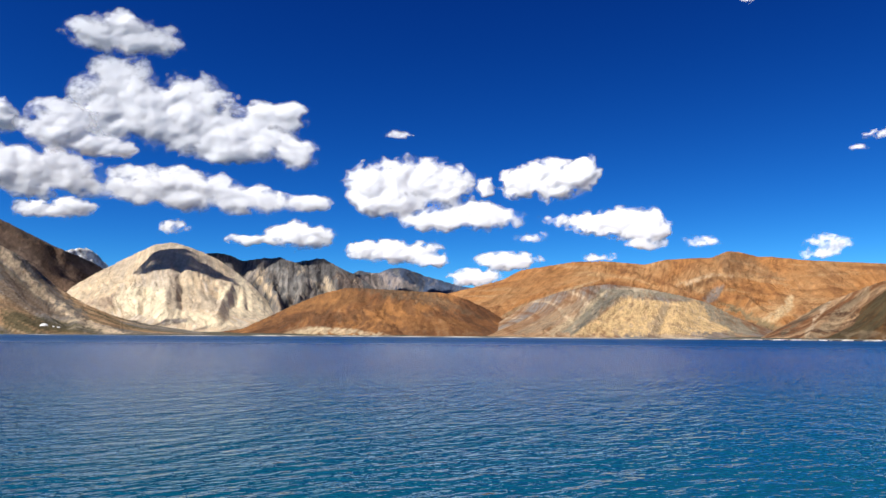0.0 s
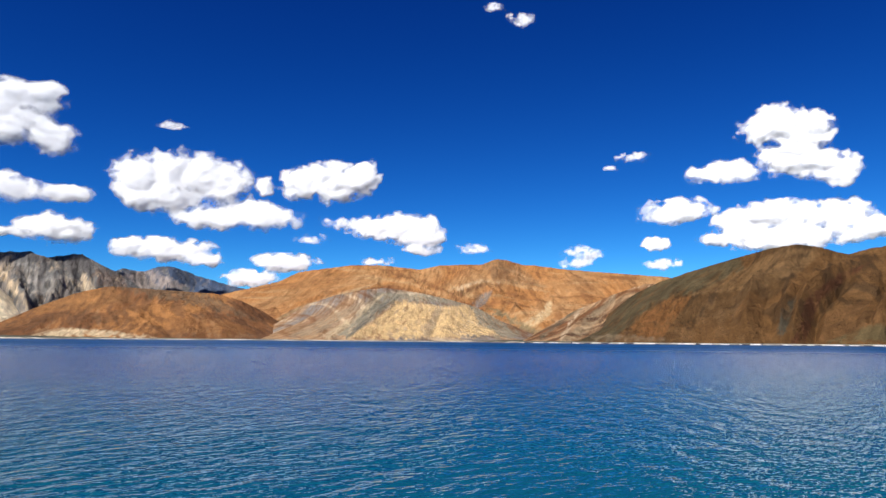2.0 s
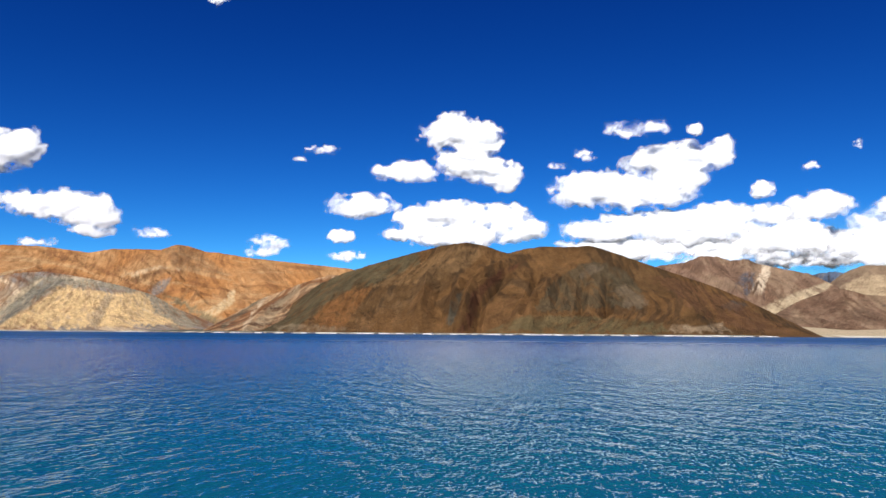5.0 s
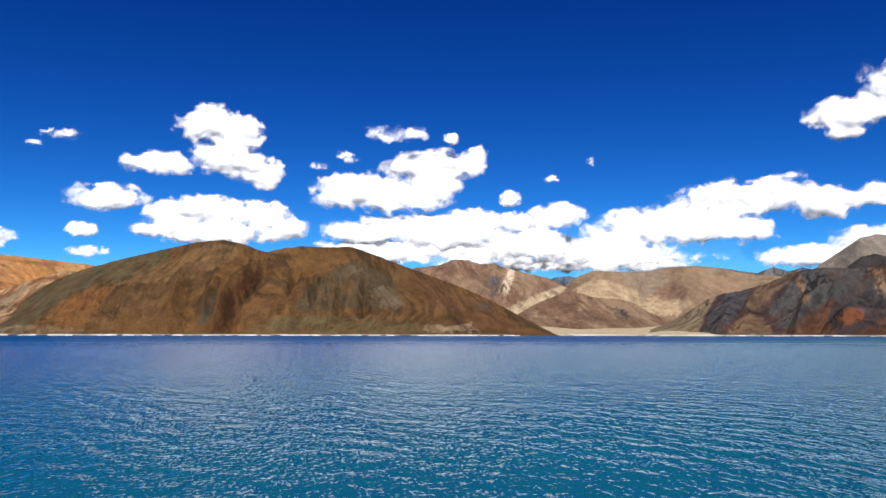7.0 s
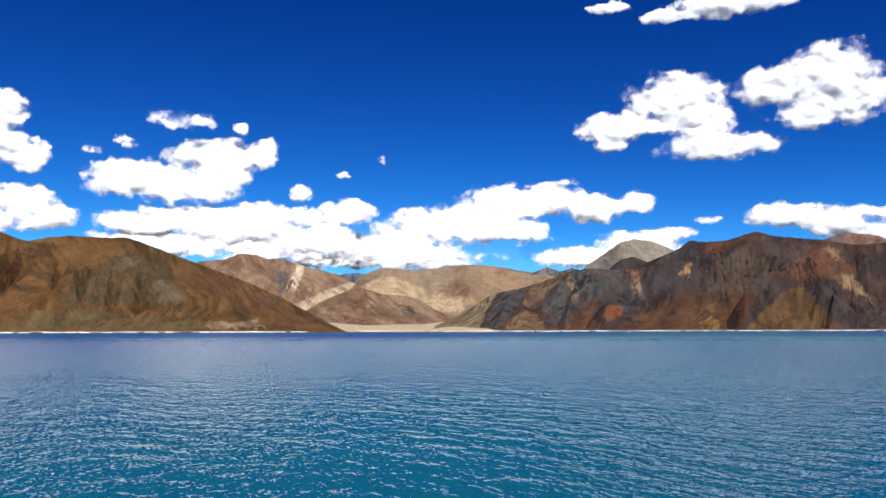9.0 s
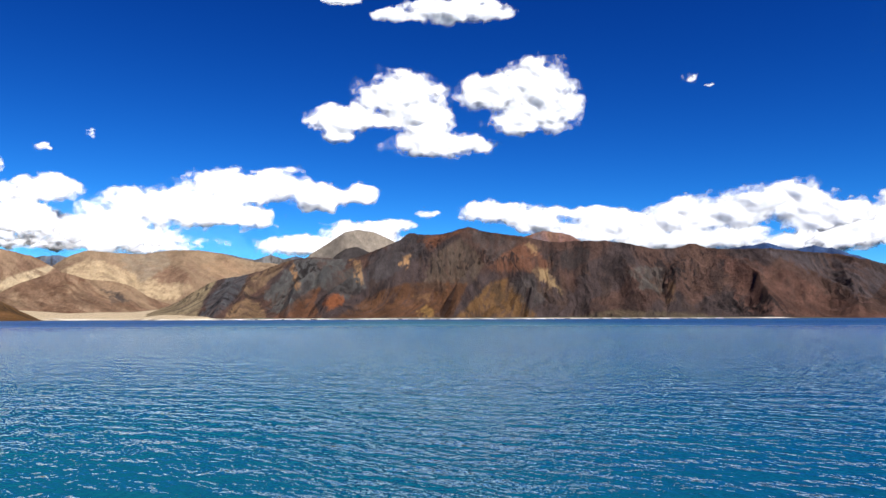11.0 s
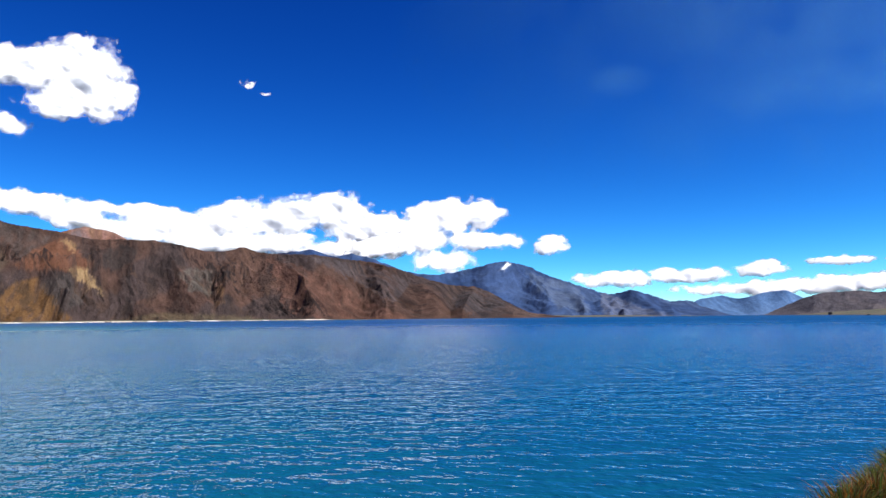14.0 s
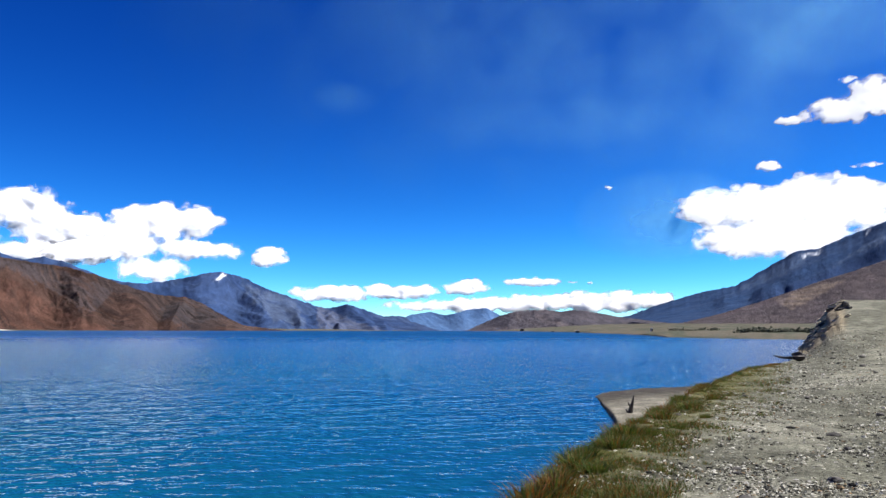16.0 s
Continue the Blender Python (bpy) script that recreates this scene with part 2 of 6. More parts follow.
# ---- mountains ----


ZONES, RIBS = collections.defaultdict(list), collections.defaultdict(list)


def zone(key, colour, strength, *outline):
    """A patch of other colour on the slopes of that key, rock and scree as well as painted shade: its outline as
    azimuths and elevations from the eye.
    """
    ZONES[key].append((np.array(colour), strength, np.array(outline).reshape(-1, 2)))


def rib(key, width, height, *line):
    """A rib, or with a negative height a gully, down the slopes of that key: half width in degrees, line as azimuths and elevations."""
    RIBS[key].append((width, height, np.array(line).reshape(-1, 2)))


def to_line(x, y, line, closed=False):
    """Distance from a line of points; for a closed one negative inside."""
    ends = np.roll(line, -1, 0) if closed else line[1:]
    near, within = np.full(np.shape(x), 1e9), np.zeros(np.shape(x), bool)
    for (x0, y0), (x1, y1) in zip(line, ends):
        dx, dy = x1 - x0, y1 - y0
        f = np.clip(((x - x0) * dx + (y - y0) * dy) / (dx * dx + dy * dy + 1e-9), 0, 1)
        near = np.minimum(near, np.hypot(x - x0 - f * dx, y - y0 - f * dy))
        if closed and dy:
            within ^= ((y0 > y) != (y1 > y)) & (x < x0 + (y - y0) * dx / dy)
    return np.where(within, -near, near)


def mountain(label, crest, foot, top, colours, seed, gully=0.30, width=150.0, slant=(0.6, 0.6), jag=0.05, bend=1.2, rows=60, grain=0.075, scree=0.5, name="mountain", low=-8.0, strata=0.0, rocky=1.0, distant=False, key=""):
    """One mountain: crest is (azimuth, elevation) from the eye, foot and top its distances in metres at both ends.
    colours: rock, second rock, scree, ribs; far mountains have distance haze mixed into them.
    key: the zones and ribs that lie on it."""
    az = np.arange(crest[0][0], crest[-1][0], grain)
    ca, ce = np.array(crest).T
    line = np.interp(az, ca, ce)

    def smooth(x, deg):
        n = max(1, int(deg / grain * 3))
        k = np.exp(-0.5 * (np.arange(-n, n + 1) / (n / 3)) ** 2)
        return np.convolve(np.pad(x, n, "edge"), k / k.sum(), "valid")

    el = smooth(line, 0.12)
    share = (az - az[0]) / (az[-1] - az[0])
    rf = (foot[0] + (foot[1] - foot[0]) * share) * (1 + 0.04 * fbm(az * 0.2, az * 0 + 3.3, seed + 1, 2))
    rc = (top[0] + (top[1] - top[0]) * share) * (1 + 0.04 * fbm(az * 0.25, az * 0 + 9.1, seed + 2, 2))
    zc = EYE + rc * np.tan(np.radians(el + jag * fbm(az * 1.9, az * 0 + seed, seed, 6, 0.6)))
    zs = EYE + rc * np.tan(np.radians(smooth(line, min(1.6, (az[-1] - az[0]) * 0.09))))
    v = np.concatenate([np.linspace(0, 1, rows), 1 + np.linspace(0.06, 0.7, 6)])
    A, V = np.meshgrid(az, v, indexing="ij")
    S = np.radians(A) * (foot[0] + top[0]) / 2
    up = np.minimum(V, 1)
    R = rf[:, None] + (rc - rf)[:, None] * V
    D = R - rf[:, None]
    warp = width * 0.7 * fbm(S / (width * 2.6), D / (width * 2.6), seed + 11, 3)
    lay = (slant[0] + (slant[1] - slant[0]) * share)[:, None]  # which way the beds and gullies lean
    S2 = S + lay * D + warp
    ribbed = ridged(S2 / width, (D + warp) / (width * 1.9), seed + 20, 6, 0.52)
    small = ridged((S2 + 0.3 * D) / (width * 0.25), (D + warp) / (width * 0.85), seed + 30, 5, 0.52)
    env = np.where(V <= 1, (up ** 0.7) * (1 - up) ** 0.55 * 1.7, 0)
    craggy = step(fbm(S2 / (width * 1.1), D / (width * 1.3), seed + 33, 3), -0.05, 0.3) * min(1.0, 0.35 + rocky)
    H = (zs[:, None] + (zc - zs)[:, None] * up ** 4) - low
    fold = fbm(S2 / (width * 3), D / (width * 3), seed + 35, 2)
    flat = low + H * (up ** bend)
    calm = 0.6 if RIBS[key] else 1.0
    Z = flat - H * gully * calm * env * (1 - ribbed) - H * gully * 0.55 * env * (1 - small) * (0.2 + 0.8 * craggy) + H * 0.12 * env * (fold - 0.5)
    Z = Z + H * 0.012 * env * (0.3 + craggy) * fbm(S / 16, D / 24, seed + 40, 4, 0.6)
    bulge = 0.0 * V
    wob = 0.5 * fbm(S2 / 70, D / 90, seed + 45, 4)
    seen = np.degrees(np.arctan2(flat - 0.35 * H * gully * env - EYE, R))
    cut = 0.0 * V
    for w, h, path in RIBS[key]:
        d = to_line(A + 0.35 * wob, seen + 0.2 * wob, path) / (w * (1 + 0.5 * wob))
        tent = h * np.clip(1 - d, 0, 1) ** 1.1
        if h > 0:
            bulge = np.maximum(bulge, tent)
        else:
            cut = np.minimum(cut, tent)
    Z = Z + H * (bulge + cut) * np.clip(up * 5, 0, 1) * np.clip((1 - up) * 2.6, 0, 1)
    Z = np.where(V > 1, low + H * np.maximum(0, 1 - (V - 1) * 0.9), Z)
    R = np.minimum(R, 4900)
    a = np.radians(A)
    soft = 0.25 if rocky < 0.5 else 0.0
    c0, c1, c2, c3 = [np.array(c) for c in colours]
    T = blend(np.broadcast_to(c0, A.shape + (3,)).copy(), c1, step(fbm((S2 - 0.4 * D) / (width * 1.4), D / (width * 1.8), seed + 50, 4), -0.06 - soft, 0.16 + soft))
    streak = fbm(S2 / 30, D / 120, seed + 60, 5, 0.6)
    if strata:
        bed = (Z + strata * S * 0.35 + 0.5 * warp) / 26
        band = perlin(bed, S / 300, seed + 55) + 0.4 * perlin(bed * 3.1, S / 130, seed + 56)
        T = blend(T, c2, step(band, 0.22, 0.4) * 0.6)
        T = blend(T, c3, step(-band, 0.22, 0.42) * 0.65)
    T = blend(T, c2, scree * step(streak + 1.1 * (0.5 - ribbed), 0.12, 0.38) * step(1.05 - V, 0.0, 0.5))
    T = blend(T, c3, 0.55 * step(0.7 * ribbed + 0.5 * small + 0.5 * streak, 0.74, 0.92) * step(V, 0.05, 0.3))
    seen = np.degrees(np.arctan2(Z - EYE, R))
    torn = fbm(A * 2.2, seen * 2.2, seed + 71, 5, 0.62)
    rubble = fbm(S2 / 22, D / 60, seed + 72, 5, 0.62)
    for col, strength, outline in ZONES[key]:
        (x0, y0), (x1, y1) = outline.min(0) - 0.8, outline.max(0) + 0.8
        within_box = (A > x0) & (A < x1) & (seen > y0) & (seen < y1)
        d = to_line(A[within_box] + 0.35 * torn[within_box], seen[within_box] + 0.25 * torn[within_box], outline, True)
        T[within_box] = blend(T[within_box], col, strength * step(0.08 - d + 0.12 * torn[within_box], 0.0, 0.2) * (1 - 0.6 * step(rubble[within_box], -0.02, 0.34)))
    crag = fbm(S2 / 13, D / 24, seed + 65, 4, 0.6) + 0.7 * fbm(S2 / 130, D / 150, seed + 66, 3)
    T = blend(T, c3, 0.85 * rocky * (0.25 + 0.75 * craggy) * step(crag, 0.22, 0.34) * step(V, 0.04, 0.2))
    T = blend(T, c2, 0.4 * rocky * (0.3 + 0.7 * craggy) * step(-crag, 0.36, 0.5))
    T = np.clip(T * (1 + (0.32 if not soft else 0.18) * fbm(S / 45, D / 45, seed + 80, 5))[..., None], 0.008, 0.9)
    T = np.clip(T * (1 + 0.2 * fbm(S2 / 14, D / 60, seed + 81, 4, 0.65))[..., None], 0.008, 0.9)
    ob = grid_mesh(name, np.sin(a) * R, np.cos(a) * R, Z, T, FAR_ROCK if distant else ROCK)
    return tagged(ob, label, "mountain", kind="structure")


PALE, TAN, OCHRE, BROWN = (0.66, 0.5, 0.32), (0.40, 0.245, 0.13), (0.38, 0.172, 0.06), (0.18, 0.08, 0.034)
# the blue below is rock with distance haze painted in
UMBER, SLATE, DARK, HAZE_BLUE = (0.095, 0.05, 0.03), (0.13, 0.125, 0.12), (0.05, 0.042, 0.04), (0.09, 0.115, 0.165)
OLIVE, GREY, RUST, SNOW = (0.10, 0.085, 0.045), (0.22, 0.19, 0.165), (0.17, 0.07, 0.03), (0.85, 0.87, 0.9)

zone("scree", PALE, 0.9, -29.61, 5.62, -28.77, 4.95, -28.08, 4.04, -26.71, 3.00, -25.66, 2.03, -24.42, 0.94, -21.59, 0.04, -23.34, -0.05, -25.44, 1.11, -27.50, 2.53, -28.89, 4.29, -29.56, 4.91)
zone("scree", (0.15, 0.14, 0.13), 0.85, -28.70, 5.39, -27.61, 4.36, -26.39, 3.19, -25.15, 1.86, -24.08, 1.06, -24.76, 1.05, -26.16, 2.02, -27.21, 3.09, -28.26, 4.33)
zone("scree", (0.2, 0.13, 0.08), 0.7, -29.54, 4.44, -28.53, 3.51, -27.16, 2.18, -25.10, 0.93, -27.43, 1.22, -29.36, 1.58)
zone("scree", OLIVE, 0.9, -29.35, 1.47, -27.42, 1.15, -24.40, 0.57, -22.99, -0.05, -29.25, -0.17)
rib("scree", 0.5, 0.1, -28.78, 5.02, -26.87, 2.92, -24.75, 0.75)
rib("scree", 0.4, -0.08, -29.39, 4.63, -27.48, 2.17, -25.41, 0.56)
mountain("pale and olive scree slope falling to the lake", [(-48, 11), (-40, 8.6), (-34, 7.0), (-29.6, 5.54), (-28.76, 5.13), (-27.71, 4.43), (-26.82, 3.61), (-25.74, 2.7), (-24.29, 1.87), (-22.46, 1.13), (-20.22, 0.61), (-17.94, 0.29), (-16.77, 0.1), (-15.5, -0.1)],
         (1500, 1700), (1900, 2000), (GREY, TAN, PALE, OLIVE), 1, slant=(1.8, 1.8), gully=0.15, bend=1.0, scree=0.8, key="scree")
zone("flank", DARK, 0.8, -29.71, 7.31, -28.07, 6.60, -26.19, 5.61, -26.69, 5.51, -28.04, 6.09, -29.66, 6.49)
zone("flank", (0.27, 0.18, 0.12), 0.7, -26.64, 4.59, -23.21, 4.37, -23.71, 3.78, -25.56, 3.34)
zone("flank", (0.1, 0.07, 0.055), 0.6, -29.66, 6.41, -27.69, 5.82, -26.63, 4.40, -28.30, 5.05, -29.61, 5.70)
rib("flank", 0.6, 0.12, -27.72, 6.18, -25.98, 4.81, -23.88, 3.77)
mountain("dark brown mountain flank", [(-48, 9.5), (-38, 9.2), (-33, 8.4), (-29.71, 7.21), (-28.69, 6.73), (-27.48, 6.15), (-26.42, 5.64), (-25.35, 5.22), (-24.27, 4.78), (-23.16, 4.15), (-21.63, 2.92), (-20, 1.5)],
         (2950, 3250), (3500, 3550), ((0.15, 0.095, 0.065), (0.2, 0.14, 0.105), (0.27, 0.19, 0.13), (0.09, 0.06, 0.045)), 2, slant=(1.5, 1.5), gully=0.2, key="flank")
mountain("snow-covered peak behind the brown flank", [(-27.4, 3.9), (-26.38, 4.88), (-25.89, 5.38), (-25.2, 5.61), (-24.49, 5.65), (-23.94, 5.29), (-23.27, 4.63), (-22.59, 3.68), (-21.8, 2.6)],
         (3600, 3600), (4000, 4000), (SNOW, SNOW, SNOW, GREY), 3, gully=0.25, width=90, jag=0.12)
zone("cream", (0.4, 0.32, 0.23), 0.75, -19.96, 3.60, -18.83, 3.17, -17.73, 3.39, -15.99, 2.45, -16.22, 1.58, -18.03, 1.82, -19.54, 2.37)
zone("cream", (0.3, 0.21, 0.15), 0.75, -24.48, 2.06, -23.64, 2.39, -22.60, 2.60, -22.37, 1.62, -23.43, 1.71)
zone("cream", (0.33, 0.27, 0.22), 0.6, -17.81, 5.55, -17.05, 5.38, -16.08, 4.82, -15.66, 4.04, -16.03, 3.63, -16.82, 4.40)
zone("cream", (0.3, 0.24, 0.18), 0.7, -18.46, 1.23, -17.27, 1.40, -16.43, 1.18, -16.48, 0.55, -17.99, 0.69)
zone("cream", (0.8, 0.66, 0.44), 0.9, -21.92, 3.27, -19.57, 3.15, -19.14, 1.80, -16.13, 1.26, -13.80, 0.50, -15.72, 0.40, -19.10, 0.83, -22.01, 1.36, -22.76, 2.29)
zone("cream", (0.8, 0.66, 0.44), 0.9, -14.72, 4.47, -13.70, 3.29, -11.89, 1.80, -12.66, 1.11, -15.37, 1.27, -15.64, 3.25)
rib("cream", 0.7, 0.08, -14.53, 4.63, -15.43, 2.86, -15.94, 1.27)
rib("cream", 0.7, 0.08, -14.53, 4.63, -13.31, 3.30, -12.09, 1.72)
rib("cream", 0.4, -0.06, -14.77, 3.67, -14.65, 2.47)
rib("cream", 0.35, -0.06, -14.11, 3.68, -13.86, 2.09)
rib("cream", 0.8, 0.065, -19.52, 6.07, -19.22, 3.55, -19.51, 1.79)
rib("cream", 0.8, 0.065, -19.52, 6.07, -21.42, 3.86, -23.11, 2.29)
rib("cream", 0.8, 0.06, -18.19, 5.54, -16.98, 3.61, -16.15, 1.66)
rib("cream", 0.4, -0.05, -18.53, 4.74, -18.24, 2.40)
rib("cream", 0.4, -0.05, -20.64, 4.27, -20.79, 1.96)
mountain("pale cream mountain with scree fans", [(-27, 1.0), (-26.06, 2.21), (-25.24, 3.1), (-23.87, 4.02), (-22.11, 5.08), (-20.29, 6.1), (-19.15, 6.31), (-18.18, 6.09), (-17.19, 5.73), (-16.19, 5.31), (-14.96, 4.53), (-13.72, 3.53), (-12.26, 2.11), (-10.99, 0.46), (-10.3, -0.2)],
         (2450, 2450), (3200, 3200), (PALE, (0.5, 0.40, 0.29), (0.68, 0.58, 0.45), (0.46, 0.37, 0.27)), 4, rocky=0.25, slant=(-0.5, 0.5), gully=0.14, width=190, scree=0.8, bend=1.15, key="cream", rows=92, grain=0.05)
zone("greyridge", PALE, 0.75, -13.76, 4.89, -13.07, 4.11, -11.30, 1.93, -11.81, 1.80, -13.33, 3.70)
zone("greyridge", PALE, 0.8, -8.77, 4.41, -8.36, 4.21, -7.85, 3.32, -8.18, 3.32)
zone("greyridge", PALE, 0.7, -9.36, 3.91, -8.34, 3.48, -7.69, 3.24, -8.94, 3.14)
zone("greyridge", (0.15, 0.1, 0.075), 0.7, -7.97, 4.83, -5.91, 4.05, -5.49, 3.23, -7.53, 3.33)
zone("greyridge", (0.3, 0.28, 0.25), 0.6, -12.38, 4.93, -10.79, 4.77, -9.94, 2.96, -11.52, 2.53)
zone("greyridge", (0.1, 0.09, 0.085), 0.8, -10.19, 4.99, -8.80, 5.51, -7.56, 4.84, -8.36, 4.21, -9.57, 4.19)
rib("greyridge", 0.5, 0.16, -8.96, 5.50, -7.55, 4.22, -5.90, 3.43)
rib("greyridge", 0.5, 0.16, -12.01, 5.55, -12.55, 3.92, -11.90, 2.12)
rib("greyridge", 0.5, 0.14, -10.40, 5.18, -9.76, 3.78, -10.33, 2.55)
mountain("grey rocky ridge with pale scree", [(-18.5, 4.6), (-18.14, 5.24), (-17.18, 5.58), (-16.2, 5.72), (-15.2, 5.55), (-14.39, 5.17), (-12.98, 5.42), (-11.75, 5.51), (-10.71, 5.16), (-9.68, 5.4), (-8.74, 5.53), (-7.78, 5.02), (-6.29, 4.3), (-5.01, 3.48), (-3.72, 2.43), (-2.5, 1.2)],
         (2700, 2750), (3500, 3500), (SLATE, GREY, PALE, DARK), 5, slant=(-0.6, 0.9), gully=0.34, width=110, jag=0.09, scree=0.55, key="greyridge")
# the dark right face is shade put into colour, on top of painted haze
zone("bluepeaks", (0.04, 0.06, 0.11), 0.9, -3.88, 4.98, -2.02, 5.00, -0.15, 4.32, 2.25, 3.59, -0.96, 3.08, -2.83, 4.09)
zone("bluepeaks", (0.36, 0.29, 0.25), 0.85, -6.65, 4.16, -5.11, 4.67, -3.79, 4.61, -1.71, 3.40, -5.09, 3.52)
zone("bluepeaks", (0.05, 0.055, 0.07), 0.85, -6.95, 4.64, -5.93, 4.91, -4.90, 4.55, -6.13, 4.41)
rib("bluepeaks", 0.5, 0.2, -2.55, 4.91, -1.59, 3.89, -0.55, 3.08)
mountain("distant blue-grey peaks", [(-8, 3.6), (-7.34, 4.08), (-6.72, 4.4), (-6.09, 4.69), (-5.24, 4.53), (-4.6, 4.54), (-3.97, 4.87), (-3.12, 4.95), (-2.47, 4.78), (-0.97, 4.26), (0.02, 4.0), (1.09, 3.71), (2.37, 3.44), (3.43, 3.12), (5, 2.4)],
         (3450, 3450), (3900, 3900), (HAZE_BLUE, SLATE, GREY, (0.06, 0.07, 0.10)), 6, width=130, jag=0.07, key="bluepeaks")
zone("redhill", (0.6, 0.46, 0.28), 0.95, -11.84, -0.04, -10.07, 0.54, -9.08, 0.63, -6.66, 0.49, -3.60, 0.02)
zone("redhill", (0.12, 0.06, 0.03), 0.7, -14.18, 0.18, -12.26, 1.12, -9.11, 1.96, -5.86, 1.39, -5.85, 0.90, -9.89, 1.14, -12.63, 0.19)
zone("redhill", (0.22, 0.11, 0.045), 0.7, -12.29, 1.92, -9.14, 2.97, -6.72, 3.34, -5.07, 2.62, -7.50, 1.98, -11.49, 1.53)
zone("redhill", (0.15, 0.1, 0.06), 0.8, -7.54, 3.61, -3.44, 3.67, -0.97, 3.28, 1.93, 1.87, 3.16, 1.26, -0.13, 2.06, -3.84, 2.64)
zone("redhill", (0.24, 0.11, 0.04), 0.7, -3.41, 1.41, 0.70, 1.45, 2.75, 0.44, -2.58, 0.28)
rib("redhill", 1.2, 0.12, -9.14, 3.18, -11.48, 1.33, -13.79, 0.10)
rib("redhill", 1.0, 0.1, -3.86, 3.66, -0.95, 1.84, 0.70, 0.42)
rib("redhill", 0.8, -0.1, -5.90, 3.23, -3.83, 1.82, -2.58, 0.40)
mountain("rounded reddish-brown hill by the shore", [(-16.6, -0.15), (-15.99, 0.15), (-14.22, 0.43), (-12.44, 1.28), (-10.83, 2.09), (-8.78, 2.96), (-6.91, 3.45), (-4.8, 3.37), (-2.46, 3.25), (0.02, 3.14), (1.73, 2.7), (3.44, 1.9), (4.91, 0.9), (6.5, 0.1)],
         (1950, 1950), (2500, 2450), (BROWN, OCHRE, TAN, UMBER), 7, rocky=0.25, slant=(-0.8, 0.8), gully=0.2, width=240, scree=0.35, jag=0.03, key="redhill")
zone("ochre", (0.16, 0.06, 0.025), 0.85, 2.96, 0.16, 4.80, 1.27, 7.24, 2.50, 10.08, 3.64, 12.07, 3.91, 14.02, 3.50, 11.27, 3.51, 8.46, 2.50, 6.02, 1.28, 4.39, 0.17)
zone("ochre", (0.5, 0.36, 0.2), 0.8, 3.57, 1.06, 5.62, 2.29, 8.87, 3.44, 11.68, 4.24, 9.27, 3.20, 6.02, 1.97)
zone("ochre", (0.14, 0.065, 0.03), 0.75, 11.69, 5.13, 13.27, 4.79, 15.20, 4.08, 16.90, 3.55, 14.81, 4.01, 12.87, 4.63)
zone("ochre", (0.55, 0.4, 0.24), 0.8, 16.72, 3.79, 18.80, 4.46, 20.45, 4.32, 18.98, 4.23, 17.28, 3.63)
zone("ochre", (0.13, 0.06, 0.03), 0.7, 16.52, 3.40, 18.79, 4.15, 20.81, 4.12, 18.97, 3.84, 17.46, 3.15)
zone("ochre", (0.19, 0.17, 0.15), 0.85, 18.31, 2.75, 19.03, 3.45, 19.88, 3.71, 19.30, 2.67, 18.74, 2.28)
zone("ochre", (0.2, 0.16, 0.09), 0.8, 19.01, 2.67, 20.39, 2.27, 23.51, 0.56, 22.11, 0.29, 21.08, 1.31)
zone("ochre", (0.55, 0.4, 0.22), 0.85, 21.97, 1.31, 23.40, 2.25, 23.81, 2.92, 24.15, 2.81, 23.97, 1.87, 22.83, 1.05)
zone("ochre", (0.21, 0.13, 0.07), 0.5, 19.02, 5.59, 20.13, 5.91, 21.92, 5.32, 23.98, 3.75, 21.53, 4.18, 19.73, 4.60)
zone("ochre", (0.3, 0.15, 0.06), 0.6, 3.98, 3.52, 7.26, 4.75, 10.90, 5.13, 9.28, 4.13, 6.02, 2.70, 3.98, 2.29)
rib("ochre", 1.2, 0.09, 20.13, 5.91, 18.24, 4.24, 16.70, 3.08)
rib("ochre", 1.0, 0.08, 11.89, 5.12, 8.06, 3.32, 3.98, 0.86)
rib("ochre", 0.6, 0.08, 18.80, 4.35, 20.77, 3.04, 23.53, 0.93)
rib("ochre", 0.7, -0.07, 14.82, 4.69, 15.95, 3.48)
mountain("long ochre-brown mountain above the lake", [(-2.5, 2.0), (-1.25, 2.67), (0.03, 3.0), (2.37, 3.59), (4.28, 4.08), (5.77, 4.83), (7.46, 5.08), (9.56, 5.4), (11.84, 5.42), (14.47, 5.14), (15.88, 5.46), (17.65, 5.53), (19.01, 5.54), (20.07, 5.97), (20.91, 5.85), (22.02, 5.51), (22.74, 5.5), (25.04, 5.19), (28.59, 4.89), (32.25, 4.57), (34.76, 3.68), (37, 2.2)],
         (2150, 2100), (3200, 3000), (OCHRE, (0.39, 0.21, 0.09), (0.46, 0.29, 0.14), (0.2, 0.085, 0.034)), 8, rocky=0.25, slant=(-0.9, 0.6), gully=0.2, width=240, jag=0.03, strata=0.6, scree=0.4, key="ochre", rows=92, grain=0.05)
zone("layered", (0.25, 0.22, 0.155), 0.9, 11.27, 3.43, 13.24, 3.58, 16.70, 3.16, 18.75, 2.79, 20.36, 1.50, 22.11, 0.29, 19.96, 0.20, 18.53, 1.51, 18.01, 2.60, 12.84, 2.90, 11.24, 1.50, 9.44, 0.12, 8.24, 0.19, 10.46, 2.10)
zone("layered", (0.62, 0.42, 0.2), 0.95, 12.84, 2.94, 15.93, 2.49, 18.19, 2.68, 18.61, 1.51, 20.33, 0.43, 14.73, 0.16, 9.24, 0.20, 11.24, 1.42, 12.44, 2.50)
